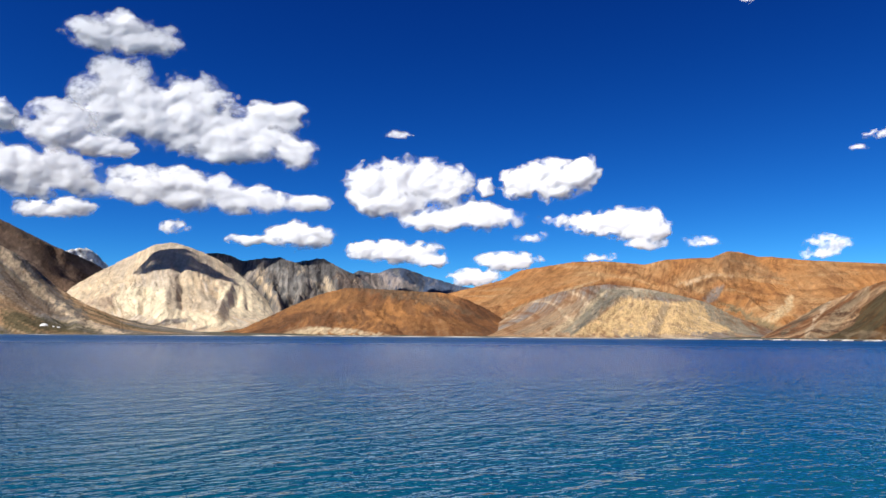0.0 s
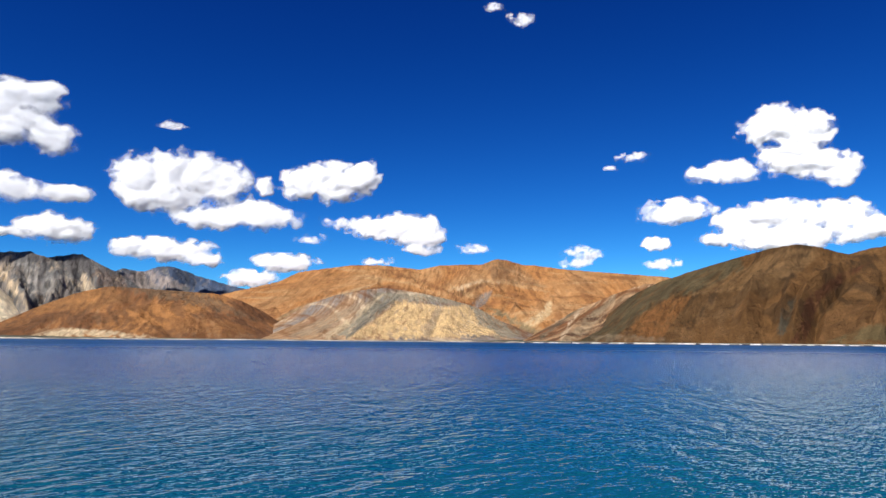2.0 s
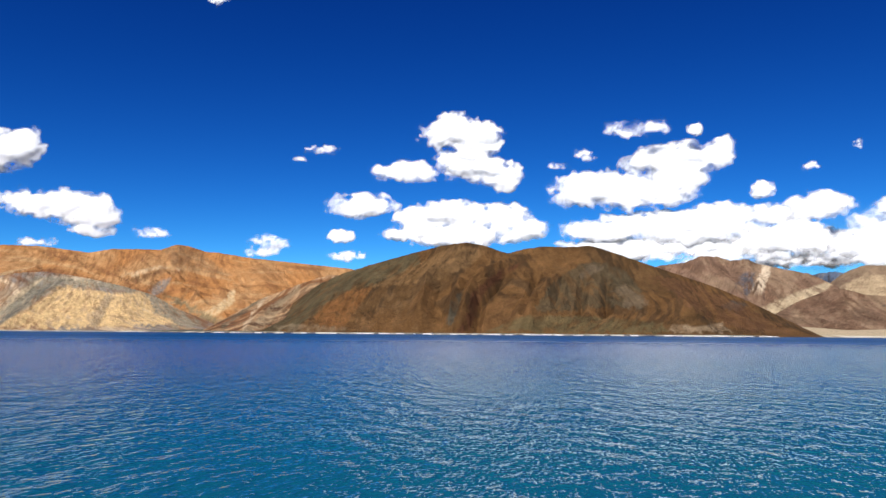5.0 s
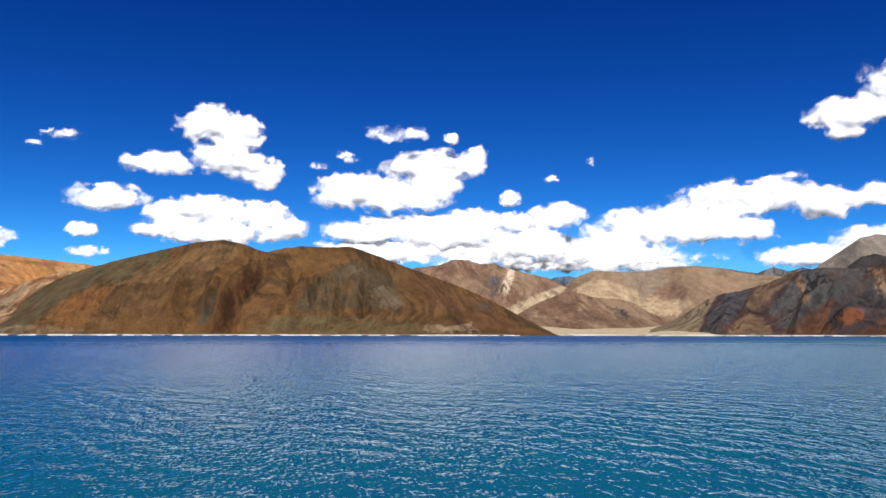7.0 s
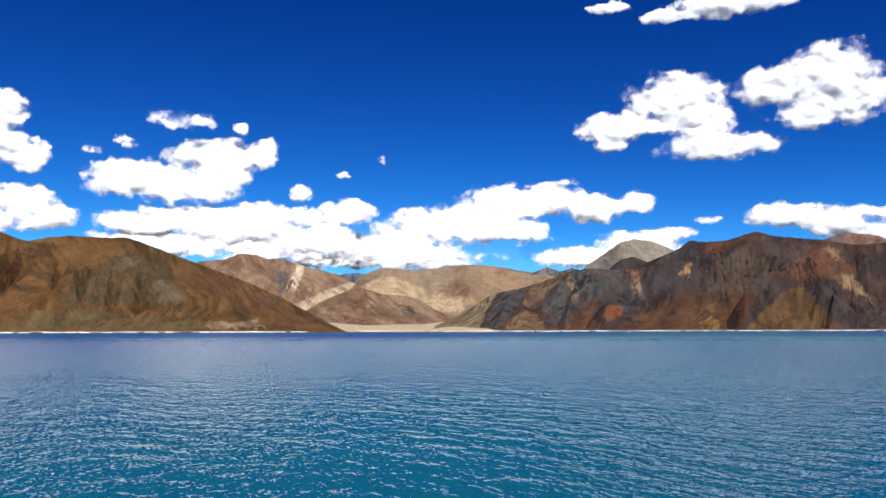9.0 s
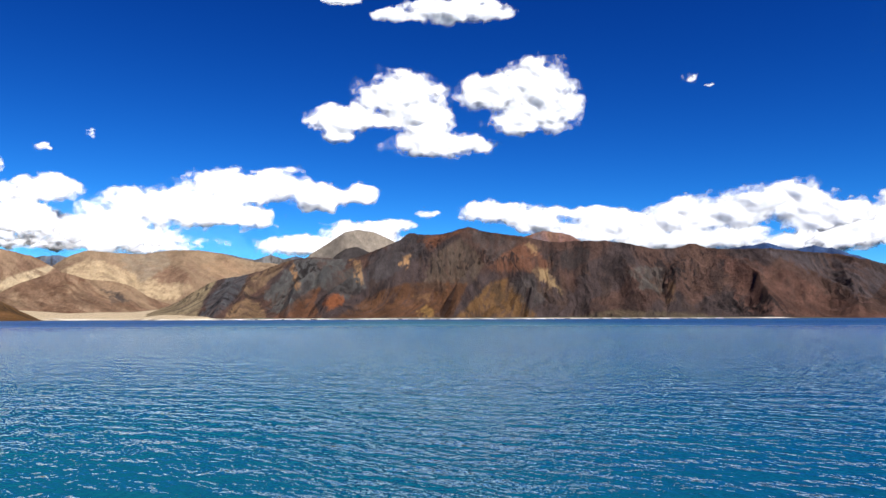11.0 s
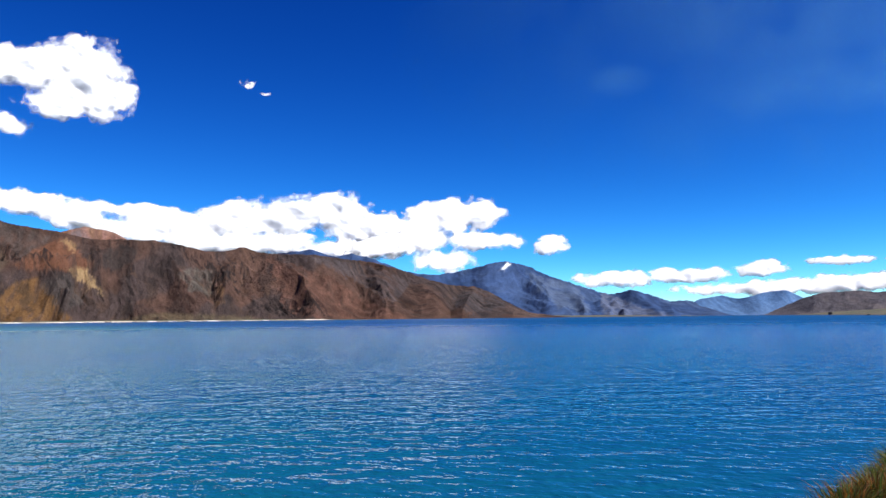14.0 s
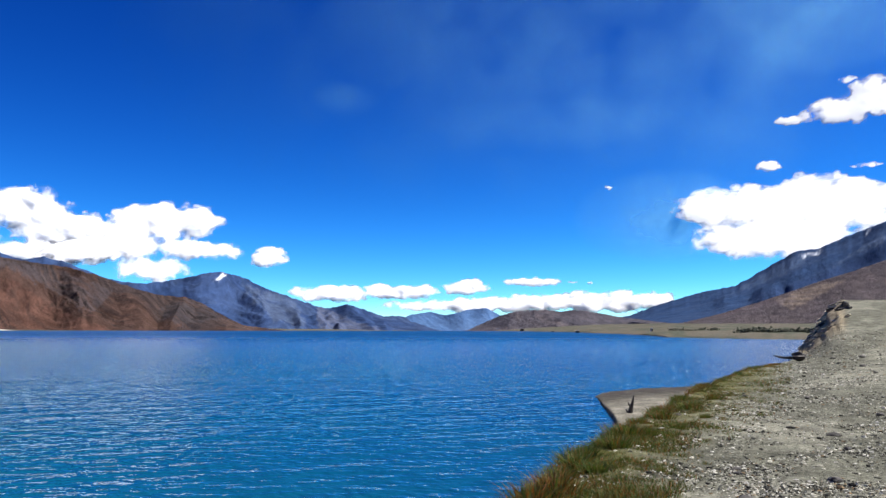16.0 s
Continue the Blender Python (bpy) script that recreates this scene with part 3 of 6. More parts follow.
zone("layered", (0.3, 0.24, 0.17), 0.6, 14.73, 0.24, 15.14, 1.51, 15.93, 2.49, 16.31, 2.69, 15.59, 0.91, 15.31, 0.24)
zone("layered", (0.12, 0.11, 0.09), 0.85, 13.16, 3.30, 12.25, 2.70, 10.85, 1.42, 9.44, 0.12, 9.04, 0.12, 10.65, 1.70, 12.05, 2.91)
zone("layered", (0.5, 0.38, 0.23), 0.8, 7.23, 0.11, 9.25, 1.49, 11.67, 3.31, 12.06, 3.43, 10.25, 1.70, 8.44, 0.20)
zone("layered", (0.3, 0.22, 0.14), 0.8, 4.79, 0.09, 7.24, 1.40, 10.47, 2.91, 11.67, 3.31, 9.25, 1.70, 6.82, 0.10)
zone("layered", (0.55, 0.44, 0.3), 0.7, 12.26, 3.59, 14.02, 3.50, 16.70, 3.20, 14.02, 3.34)
rib("layered", 0.8, 0.1, 13.04, 3.30, 11.25, 1.70, 9.64, 0.20)
rib("layered", 0.6, -0.07, 16.32, 2.89, 15.31, 0.32)
rib("layered", 0.7, 0.08, 11.67, 3.43, 8.85, 1.49, 6.83, 0.18)
mountain("layered hill with a pale sandy face", [(2.2, -0.1), (3.23, 0.48), (6.4, 2.5), (8.5, 3.24), (10.58, 3.65), (12.12, 3.79), (14.64, 3.42), (16.61, 3.0), (18.54, 2.48), (20.4, 1.47), (22.4, 0.68), (23.29, 0.38), (24.5, -0.1)],
         (1850, 1850), (2350, 2300), (TAN, GREY, PALE, BROWN), 9, rocky=0.25, slant=(-1.5, 1.5), gully=0.16, width=200, jag=0.03, strata=1.0, scree=0.35, key="layered", rows=92, grain=0.05)
zone("spur", (0.6, 0.46, 0.3), 0.9, 26.78, 2.90, 26.46, 2.60, 25.78, 1.67, 25.22, 1.11, 25.52, 1.66, 26.23, 2.52)
zone("spur", (0.09, 0.075, 0.05), 0.9, 26.33, 2.45, 25.60, 2.03, 24.67, 1.17, 23.30, 0.16, 23.28, 0.55, 24.50, 1.39, 25.42, 2.21)
zone("spur", (0.3, 0.23, 0.14), 0.6, 28.72, 3.60, 28.42, 2.65, 26.18, 0.21, 24.57, -0.05, 26.44, 1.68)
zone("spur", PALE, 0.6, 25.48, 1.11, 25.18, 0.56, 24.73, 0.02, 24.85, 0.74)
rib("spur", 0.5, 0.16, 29.05, 3.79, 26.76, 1.87, 24.89, 0.02)
rib("spur", 0.4, -0.1, 26.24, 2.37, 24.67, 1.10, 23.45, 0.19)
mountain("brown hill spur with pale outcrops", [(20.5, -0.3), (21.7, -0.08), (24.06, 1.24), (25.74, 2.27), (27.08, 2.8), (28.64, 3.45), (30.63, 4.12), (32.68, 4.06), (34.78, 3.05), (36, 2)],
         (1450, 1400), (1800, 1800), (TAN, BROWN, PALE, UMBER), 10, slant=(-1.2, -1.2), gully=0.2, width=110, key="spur")
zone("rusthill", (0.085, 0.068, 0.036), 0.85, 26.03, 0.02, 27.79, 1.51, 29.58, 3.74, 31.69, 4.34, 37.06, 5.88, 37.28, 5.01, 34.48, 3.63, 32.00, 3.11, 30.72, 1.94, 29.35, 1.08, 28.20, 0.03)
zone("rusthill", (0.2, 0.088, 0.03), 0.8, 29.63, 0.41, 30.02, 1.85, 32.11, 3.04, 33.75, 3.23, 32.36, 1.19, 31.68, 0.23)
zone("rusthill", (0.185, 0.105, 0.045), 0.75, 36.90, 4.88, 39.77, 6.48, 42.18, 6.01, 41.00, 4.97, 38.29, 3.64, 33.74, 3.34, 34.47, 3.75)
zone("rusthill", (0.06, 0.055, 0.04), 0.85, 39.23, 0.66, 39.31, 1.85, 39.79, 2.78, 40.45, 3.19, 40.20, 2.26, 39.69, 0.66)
# dark left face of the gully: its shade is put into the colour
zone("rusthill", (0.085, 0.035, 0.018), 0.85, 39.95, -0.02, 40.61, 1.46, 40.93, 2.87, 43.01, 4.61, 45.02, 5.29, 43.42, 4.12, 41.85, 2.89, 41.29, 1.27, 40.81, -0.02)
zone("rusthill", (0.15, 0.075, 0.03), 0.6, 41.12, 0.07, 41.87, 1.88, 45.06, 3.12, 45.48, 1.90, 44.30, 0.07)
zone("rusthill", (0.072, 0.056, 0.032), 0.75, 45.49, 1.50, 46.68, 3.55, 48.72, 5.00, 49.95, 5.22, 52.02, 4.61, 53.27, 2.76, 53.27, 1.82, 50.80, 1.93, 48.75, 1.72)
zone("rusthill", (0.17, 0.12, 0.075), 0.5, 51.00, 3.16, 52.03, 3.58, 52.86, 2.96, 53.76, 2.06, 52.24, 1.81, 51.62, 2.55)
zone("rusthill", (0.16, 0.115, 0.075), 0.45, 48.72, 4.18, 49.54, 5.01, 50.58, 4.81, 49.14, 3.77)
zone("rusthill", (0.34, 0.25, 0.16), 0.6, 54.71, 0.18, 55.32, 0.75, 56.55, 0.59, 58.39, 0.84, 59.19, 0.19)
zone("rusthill", (0.25, 0.18, 0.11), 0.5, 26.67, 0.39, 28.17, 0.59, 32.04, 0.35, 31.87, 0.12, 27.18, 0.10)
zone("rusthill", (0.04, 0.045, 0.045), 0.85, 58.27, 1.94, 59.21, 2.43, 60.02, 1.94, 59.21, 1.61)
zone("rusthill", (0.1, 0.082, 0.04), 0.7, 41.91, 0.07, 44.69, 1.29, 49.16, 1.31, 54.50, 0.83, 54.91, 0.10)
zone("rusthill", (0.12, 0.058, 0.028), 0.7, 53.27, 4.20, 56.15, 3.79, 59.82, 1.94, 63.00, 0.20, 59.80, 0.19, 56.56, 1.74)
rib("rusthill", 1.0, 0.14, 39.97, 6.40, 37.89, 4.03, 37.20, 1.24)
rib("rusthill", 0.7, 0.15, 44.40, 5.77, 42.81, 4.60, 41.05, 3.08, 40.02, 0.26)
rib("rusthill", 0.6, -0.12, 43.42, 4.33, 41.66, 2.48, 41.12, 0.27)
rib("rusthill", 1.2, 0.15, 49.32, 6.24, 47.49, 4.17, 45.09, 1.29)
rib("rusthill", 0.5, -0.09, 49.13, 4.59, 48.74, 2.13)
rib("rusthill", 0.5, -0.09, 50.78, 4.60, 50.59, 2.14)
rib("rusthill", 0.6, 0.1, 40.25, 3.47, 39.50, 1.85, 39.35, 0.26)
rib("rusthill", 0.8, 0.11, 53.27, 5.02, 55.33, 2.97, 57.37, 0.51)
rib("rusthill", 0.9, 0.12, 32.96, 4.49, 30.88, 2.32, 29.56, 0.41)
rib("rusthill", 0.6, -0.08, 31.91, 3.49, 29.89, 0.79)
rib("rusthill", 0.6, 0.1, 56.56, 3.38, 59.00, 1.74, 60.61, 0.32)
rib("rusthill", 0.4, -0.08, 47.49, 4.17, 47.11, 2.32)
rib("rusthill", 0.4, -0.08, 45.85, 4.56, 44.69, 1.29)
mountain("dark rust-brown hill rising from the lake", [(24.5, -0.35), (25.25, -0.05), (26.76, 0.97), (27.9, 1.9), (29.85, 3.38), (31.65, 4.25), (33.69, 4.92), (36.4, 5.71), (38.94, 6.39), (40.64, 6.59), (41.93, 6.37), (43.57, 5.8), (44.86, 6.13), (46.14, 6.3), (47.86, 6.24), (49.56, 6.34), (50.62, 6.02), (52.09, 5.48), (54.16, 4.72), (56.2, 3.98), (58.2, 3.23), (60.16, 2.3), (62.07, 1.28), (63.56, 0.49), (64.21, 0.17), (65, -0.3)],
         (1300, 1350), (1700, 1650), ((0.13, 0.066, 0.025), (0.10, 0.054, 0.022), (0.17, 0.098, 0.045), (0.03, 0.02, 0.012)), 11, rocky=0.55, slant=(-0.7, 0.7), gully=0.2, width=170, jag=0.035, scree=0.28, bend=0.95, key="rusthill", rows=92, grain=0.05)
zone("cliffs", (0.6, 0.47, 0.33), 0.95, 60.32, 3.28, 60.86, 4.09, 61.19, 4.91, 61.63, 4.66, 61.46, 3.76, 61.04, 2.87, 60.64, 2.95)
zone("cliffs", (0.075, 0.075, 0.085), 0.9, 59.43, 3.57, 59.93, 4.26, 60.57, 4.18, 60.56, 3.28, 60.03, 2.55, 59.75, 2.96)
zone("cliffs", (0.45, 0.35, 0.22), 0.9, 60.83, 1.81, 63.05, 2.86, 65.84, 3.80, 64.43, 2.53, 61.83, 1.33)
rib("cliffs", 0.4, 0.15, 59.77, 5.21, 60.85, 3.77, 60.84, 2.75)
rib("cliffs", 0.7, 0.12, 57.60, 5.43, 58.62, 3.78, 59.82, 2.14)
mountain("brown hill with pale cliffs", [(52, 3.6), (53.12, 4.42), (54.37, 4.83), (56.01, 5.02), (57.24, 5.46), (58.25, 5.4), (59.04, 5.08), (60.04, 5.2), (60.81, 4.84), (62.16, 4.51), (64.05, 4.07), (65.51, 3.25), (66.93, 2.25), (68, 1.2)],
         (2350, 2350), (3000, 3000), ((0.19, 0.115, 0.075), (0.23, 0.15, 0.095), (0.3, 0.2, 0.13), UMBER), 12, gully=0.2, width=150, key="cliffs")
zone("tan", (0.42, 0.31, 0.185), 0.85, 65.82, 3.24, 67.40, 4.10, 70.42, 3.06, 74.05, 2.24, 72.93, 1.29, 68.86, 1.31, 66.59, 2.51)
zone("tan", (0.17, 0.1, 0.065), 0.85, 71.15, 2.78, 72.47, 3.69, 73.73, 3.20, 74.24, 2.50, 72.61, 2.37)
zone("tan", (0.24, 0.19, 0.135), 0.7, 69.32, 4.26, 72.32, 4.58, 72.66, 3.80, 70.77, 2.47, 70.22, 2.67)
zone("tan", (0.27, 0.17, 0.1), 0.6, 74.11, 3.77, 76.59, 4.27, 77.92, 3.30, 75.83, 2.78)
rib("tan", 0.8, 0.1, 66.64, 4.59, 65.83, 3.32)
rib("tan", 0.8, 0.1, 73.06, 4.76, 73.71, 2.82)
rib("tan", 0.5, -0.08, 69.89, 4.25, 70.41, 2.86)
mountain("broad tan desert mountain", [(63.5, 2.2), (64.78, 3.17), (66.07, 4.12), (67.14, 4.55), (69.48, 4.43), (70.76, 4.42), (72.45, 4.72), (74.34, 4.77), (76.0, 4.57), (77.02, 4.24), (78.24, 4.02), (79.85, 3.89), (81.42, 3.45), (82.96, 2.61), (84, 1.8)],
         (2700, 2700), (3500, 3500), ((0.21, 0.14, 0.088), (0.25, 0.175, 0.11), (0.32, 0.23, 0.14), (0.15, 0.09, 0.06)), 13, rocky=0.25, gully=0.12, width=260, jag=0.03, key="tan")
# haze is mixed into the second of its rock colours
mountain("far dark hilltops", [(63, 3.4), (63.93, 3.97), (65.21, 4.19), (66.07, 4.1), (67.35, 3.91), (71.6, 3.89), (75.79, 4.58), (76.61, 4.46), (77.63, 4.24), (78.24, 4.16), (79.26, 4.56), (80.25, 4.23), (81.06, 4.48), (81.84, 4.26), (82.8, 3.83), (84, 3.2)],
         (3500, 3500), (3900, 3900), (SLATE, HAZE_BLUE, GREY, DARK), 14, jag=0.06)
zone("lowhill", DARK, 0.9, 68.20, 2.10, 69.06, 1.90, 70.06, 1.22, 69.42, 1.03, 68.67, 1.39)
zone("lowhill", (0.12, 0.075, 0.05), 0.6, 66.57, 1.91, 67.73, 1.79, 68.46, 0.52, 66.16, 0.72)
rib("lowhill", 0.4, 0.15, 68.89, 2.29, 70.36, 1.22)
mountain("low brown hill on the sandy flat", [(60, 0.3), (60.9, 0.88), (61.69, 1.38), (63.24, 2.28), (65.13, 3.02), (65.87, 3.08), (67.3, 2.63), (69.06, 2.51), (70.08, 2.21), (71.07, 1.54), (71.88, 1.22), (72.7, 1.0), (73.6, 0.5)],
         (2200, 2200), (2550, 2550), ((0.18, 0.11, 0.07), (0.22, 0.145, 0.09), (0.27, 0.185, 0.12), UMBER), 15, gully=0.2, width=120, jag=0.03, key="lowhill")
# slate and blackish zones: shade of left-facing slopes painted in, besides darker rock
zone("ridge", (0.234, 0.179, 0.105), 0.83, 69.82, -0.06, 72.47, 1.25, 75.00, 2.66, 75.79, 2.95, 74.63, 1.05, 74.29, -0.15)
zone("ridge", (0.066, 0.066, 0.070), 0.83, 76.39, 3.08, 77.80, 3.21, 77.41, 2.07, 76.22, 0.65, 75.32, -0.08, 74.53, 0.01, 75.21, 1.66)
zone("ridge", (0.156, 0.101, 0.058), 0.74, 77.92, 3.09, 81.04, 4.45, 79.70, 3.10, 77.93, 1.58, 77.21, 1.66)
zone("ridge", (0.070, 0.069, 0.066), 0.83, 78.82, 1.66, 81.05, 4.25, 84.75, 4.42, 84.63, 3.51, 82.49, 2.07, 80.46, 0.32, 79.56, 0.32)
zone("ridge", (0.234, 0.125, 0.058), 0.78, 80.76, 4.25, 81.09, 3.51, 81.43, 2.03, 81.06, 2.20, 80.68, 3.51)
zone("ridge", (0.195, 0.121, 0.066), 0.83, 75.95, -0.08, 76.62, 0.85, 77.81, 1.54, 78.51, 1.05, 79.32, -0.09)
zone("ridge", (0.117, 0.051, 0.025), 0.74, 79.32, -0.09, 81.06, 1.38, 82.90, 2.49, 82.50, 1.05, 82.91, -0.01)
zone("ridge", (0.172, 0.058, 0.023), 0.83, 82.91, 1.05, 83.64, 1.79, 84.63, 1.70, 84.47, 0.96, 83.23, 0.64)
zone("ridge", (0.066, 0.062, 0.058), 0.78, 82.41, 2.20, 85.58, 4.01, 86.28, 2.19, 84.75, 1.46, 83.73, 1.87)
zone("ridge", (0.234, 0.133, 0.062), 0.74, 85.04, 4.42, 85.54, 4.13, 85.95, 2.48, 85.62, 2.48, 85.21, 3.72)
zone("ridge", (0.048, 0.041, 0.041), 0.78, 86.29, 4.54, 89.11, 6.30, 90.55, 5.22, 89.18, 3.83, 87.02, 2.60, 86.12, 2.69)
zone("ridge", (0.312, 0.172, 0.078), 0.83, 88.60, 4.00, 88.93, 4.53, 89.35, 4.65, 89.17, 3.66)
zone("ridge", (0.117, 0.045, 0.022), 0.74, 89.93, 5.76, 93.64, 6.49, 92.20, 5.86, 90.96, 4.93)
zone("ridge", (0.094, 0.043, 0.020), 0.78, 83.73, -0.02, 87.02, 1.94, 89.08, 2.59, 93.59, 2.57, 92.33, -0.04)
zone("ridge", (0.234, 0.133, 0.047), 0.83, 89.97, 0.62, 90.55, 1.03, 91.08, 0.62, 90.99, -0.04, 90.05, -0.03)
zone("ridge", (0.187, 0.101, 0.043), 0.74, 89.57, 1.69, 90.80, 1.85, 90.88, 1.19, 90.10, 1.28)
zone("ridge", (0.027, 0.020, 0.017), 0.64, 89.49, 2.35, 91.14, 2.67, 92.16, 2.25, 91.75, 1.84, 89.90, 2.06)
zone("ridge", (0.078, 0.056, 0.041), 0.78, 90.96, 4.72, 93.23, 5.93, 94.83, 4.06, 93.79, 2.44, 90.32, 2.67)
zone("ridge", (0.062, 0.048, 0.043), 0.74, 93.44, 6.41, 97.07, 5.65, 96.44, 4.24, 95.23, 3.85)
zone("ridge", (0.133, 0.058, 0.033), 0.74, 94.82, 3.53, 96.05, 4.66, 97.67, 5.52, 99.80, 3.78, 99.40, 3.39, 97.22, 3.34)
zone("ridge", (0.121, 0.064, 0.025), 0.83, 92.54, -0.04, 95.21, 2.63, 96.50, 2.90, 98.54, -0.06)
zone("ridge", (0.047, 0.031, 0.020), 0.74, 95.20, 2.43, 95.81, 2.54, 96.19, 1.41, 95.58, 0.80)
zone("ridge", (0.281, 0.187, 0.094), 0.78, 98.34, 3.73, 99.21, 3.47, 100.42, 1.77, 99.65, 2.10, 98.60, 2.92)
zone("ridge", (0.066, 0.055, 0.051), 0.74, 96.53, 2.62, 98.09, 3.17, 99.36, 1.38, 97.77, 0.59)
zone("ridge", (0.257, 0.156, 0.078), 0.74, 97.91, 5.51, 98.69, 5.29, 98.52, 4.53, 98.13, 4.82)
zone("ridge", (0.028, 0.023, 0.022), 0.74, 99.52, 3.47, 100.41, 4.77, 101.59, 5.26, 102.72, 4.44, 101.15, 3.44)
rib("ridge", 0.94, 0.25, 74.80, 2.66, 72.86, 1.25, 70.96, 0.02)
rib("ridge", 1.08, 0.33, 77.80, 3.21, 76.73, 1.25, 75.83, 0.00)
rib("ridge", 1.08, 0.33, 81.25, 4.54, 79.62, 2.89, 77.82, 1.46, 77.23, 0.24)
rib("ridge", 0.81, 0.25, 84.75, 4.13, 82.90, 2.49, 81.06, 1.26, 80.66, -0.01)
rib("ridge", 1.08, 0.31, 89.11, 6.38, 86.62, 4.54, 84.55, 3.31, 82.90, 1.87)
rib("ridge", 1.49, 0.33, 93.56, 6.53, 91.58, 5.13, 89.50, 3.50, 86.61, 2.27, 83.32, 0.23)
rib("ridge", 1.22, 0.20, 93.64, 6.49, 95.23, 3.85, 95.61, 2.63)
rib("ridge", 1.22, 0.31, 99.99, 3.62, 97.94, 3.41, 96.01, 2.83, 93.99, 2.03, 92.75, 0.37)
rib("ridge", 0.94, 0.28, 96.42, 2.86, 97.39, 1.60, 98.43, 0.19)
rib("ridge", 1.08, 0.25, 101.39, 5.27, 100.21, 4.38, 99.68, 3.46)
rib("ridge", 0.81, -0.08, 78.82, 1.87, 77.23, 0.24)
rib("ridge", 0.81, -0.08, 86.20, 2.69, 82.91, 0.64)
rib("ridge", 0.81, -0.07, 91.37, 4.72, 89.09, 3.09)
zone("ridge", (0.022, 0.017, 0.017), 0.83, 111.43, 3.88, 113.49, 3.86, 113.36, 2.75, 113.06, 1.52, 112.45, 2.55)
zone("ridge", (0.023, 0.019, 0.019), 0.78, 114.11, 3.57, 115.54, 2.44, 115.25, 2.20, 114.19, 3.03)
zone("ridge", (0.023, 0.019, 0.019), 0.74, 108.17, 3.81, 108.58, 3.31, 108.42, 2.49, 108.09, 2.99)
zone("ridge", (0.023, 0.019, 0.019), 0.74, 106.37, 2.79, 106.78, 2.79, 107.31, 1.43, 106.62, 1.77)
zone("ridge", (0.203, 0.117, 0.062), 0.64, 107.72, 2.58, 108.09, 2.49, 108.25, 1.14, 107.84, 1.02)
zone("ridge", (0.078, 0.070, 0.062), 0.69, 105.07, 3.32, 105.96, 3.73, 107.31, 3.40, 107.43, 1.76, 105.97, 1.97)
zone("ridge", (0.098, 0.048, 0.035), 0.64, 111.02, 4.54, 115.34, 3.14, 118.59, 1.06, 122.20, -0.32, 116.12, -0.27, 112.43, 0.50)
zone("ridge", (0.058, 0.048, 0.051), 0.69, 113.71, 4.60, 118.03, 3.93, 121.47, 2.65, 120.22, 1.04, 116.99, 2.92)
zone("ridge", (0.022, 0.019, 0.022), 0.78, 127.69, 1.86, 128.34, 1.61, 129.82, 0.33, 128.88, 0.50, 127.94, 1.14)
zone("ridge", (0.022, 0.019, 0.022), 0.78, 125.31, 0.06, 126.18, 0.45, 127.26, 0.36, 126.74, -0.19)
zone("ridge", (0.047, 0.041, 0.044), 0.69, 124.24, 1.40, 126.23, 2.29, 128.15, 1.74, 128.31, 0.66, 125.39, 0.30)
zone("ridge", (0.101, 0.066, 0.055), 0.64, 128.32, 0.94, 131.49, 0.00, 133.66, -0.32, 128.85, -0.33)
zone("ridge", (0.094, 0.074, 0.043), 0.55, 100.71, 0.02, 103.88, 0.56, 109.56, 0.32, 112.02, -0.24, 100.71, -0.22)
rib("ridge", 1.35, 0.20, 114.45, 4.80, 116.98, 2.30, 120.20, 0.22)
rib("ridge", 1.08, 0.19, 109.37, 5.04, 108.33, 3.40, 108.25, 1.14)
rib("ridge", 0.94, -0.07, 107.51, 4.01, 107.11, 1.35)
rib("ridge", 1.22, 0.20, 103.84, 5.44, 105.07, 2.99, 106.70, 1.15)
rib("ridge", 1.08, 0.19, 118.44, 3.72, 119.22, 1.66, 119.59, 0.03)
rib("ridge", 1.08, 0.25, 126.15, 2.29, 125.61, 0.98, 125.18, -0.10)
rib("ridge", 1.08, 0.23, 127.19, 1.95, 128.69, 0.74, 129.61, -0.21)
rib("ridge", 0.94, -0.07, 113.28, 3.78, 113.06, 1.31)
rib("ridge", 1.08, 0.18, 112.05, 4.61, 113.68, 2.13, 114.48, 0.07)
rib("ridge", 1.08, 0.18, 122.28, 2.84, 123.04, 1.21, 123.40, -0.17)
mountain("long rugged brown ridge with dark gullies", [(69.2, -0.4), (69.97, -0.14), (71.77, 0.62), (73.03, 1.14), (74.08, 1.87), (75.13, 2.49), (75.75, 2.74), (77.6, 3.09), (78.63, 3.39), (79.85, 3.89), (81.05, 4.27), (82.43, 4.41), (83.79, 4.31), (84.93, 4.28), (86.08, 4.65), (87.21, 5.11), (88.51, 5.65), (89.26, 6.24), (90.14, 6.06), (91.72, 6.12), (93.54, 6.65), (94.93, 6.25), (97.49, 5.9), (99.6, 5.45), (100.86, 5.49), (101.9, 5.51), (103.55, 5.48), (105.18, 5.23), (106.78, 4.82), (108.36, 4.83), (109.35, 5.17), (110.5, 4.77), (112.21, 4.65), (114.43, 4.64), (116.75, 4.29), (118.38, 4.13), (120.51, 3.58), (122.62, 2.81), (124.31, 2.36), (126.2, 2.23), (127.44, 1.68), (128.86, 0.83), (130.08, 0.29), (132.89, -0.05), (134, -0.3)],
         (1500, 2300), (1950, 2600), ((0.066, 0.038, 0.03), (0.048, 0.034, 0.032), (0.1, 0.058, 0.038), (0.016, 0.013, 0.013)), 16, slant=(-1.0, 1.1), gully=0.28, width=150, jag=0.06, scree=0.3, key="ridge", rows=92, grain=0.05)
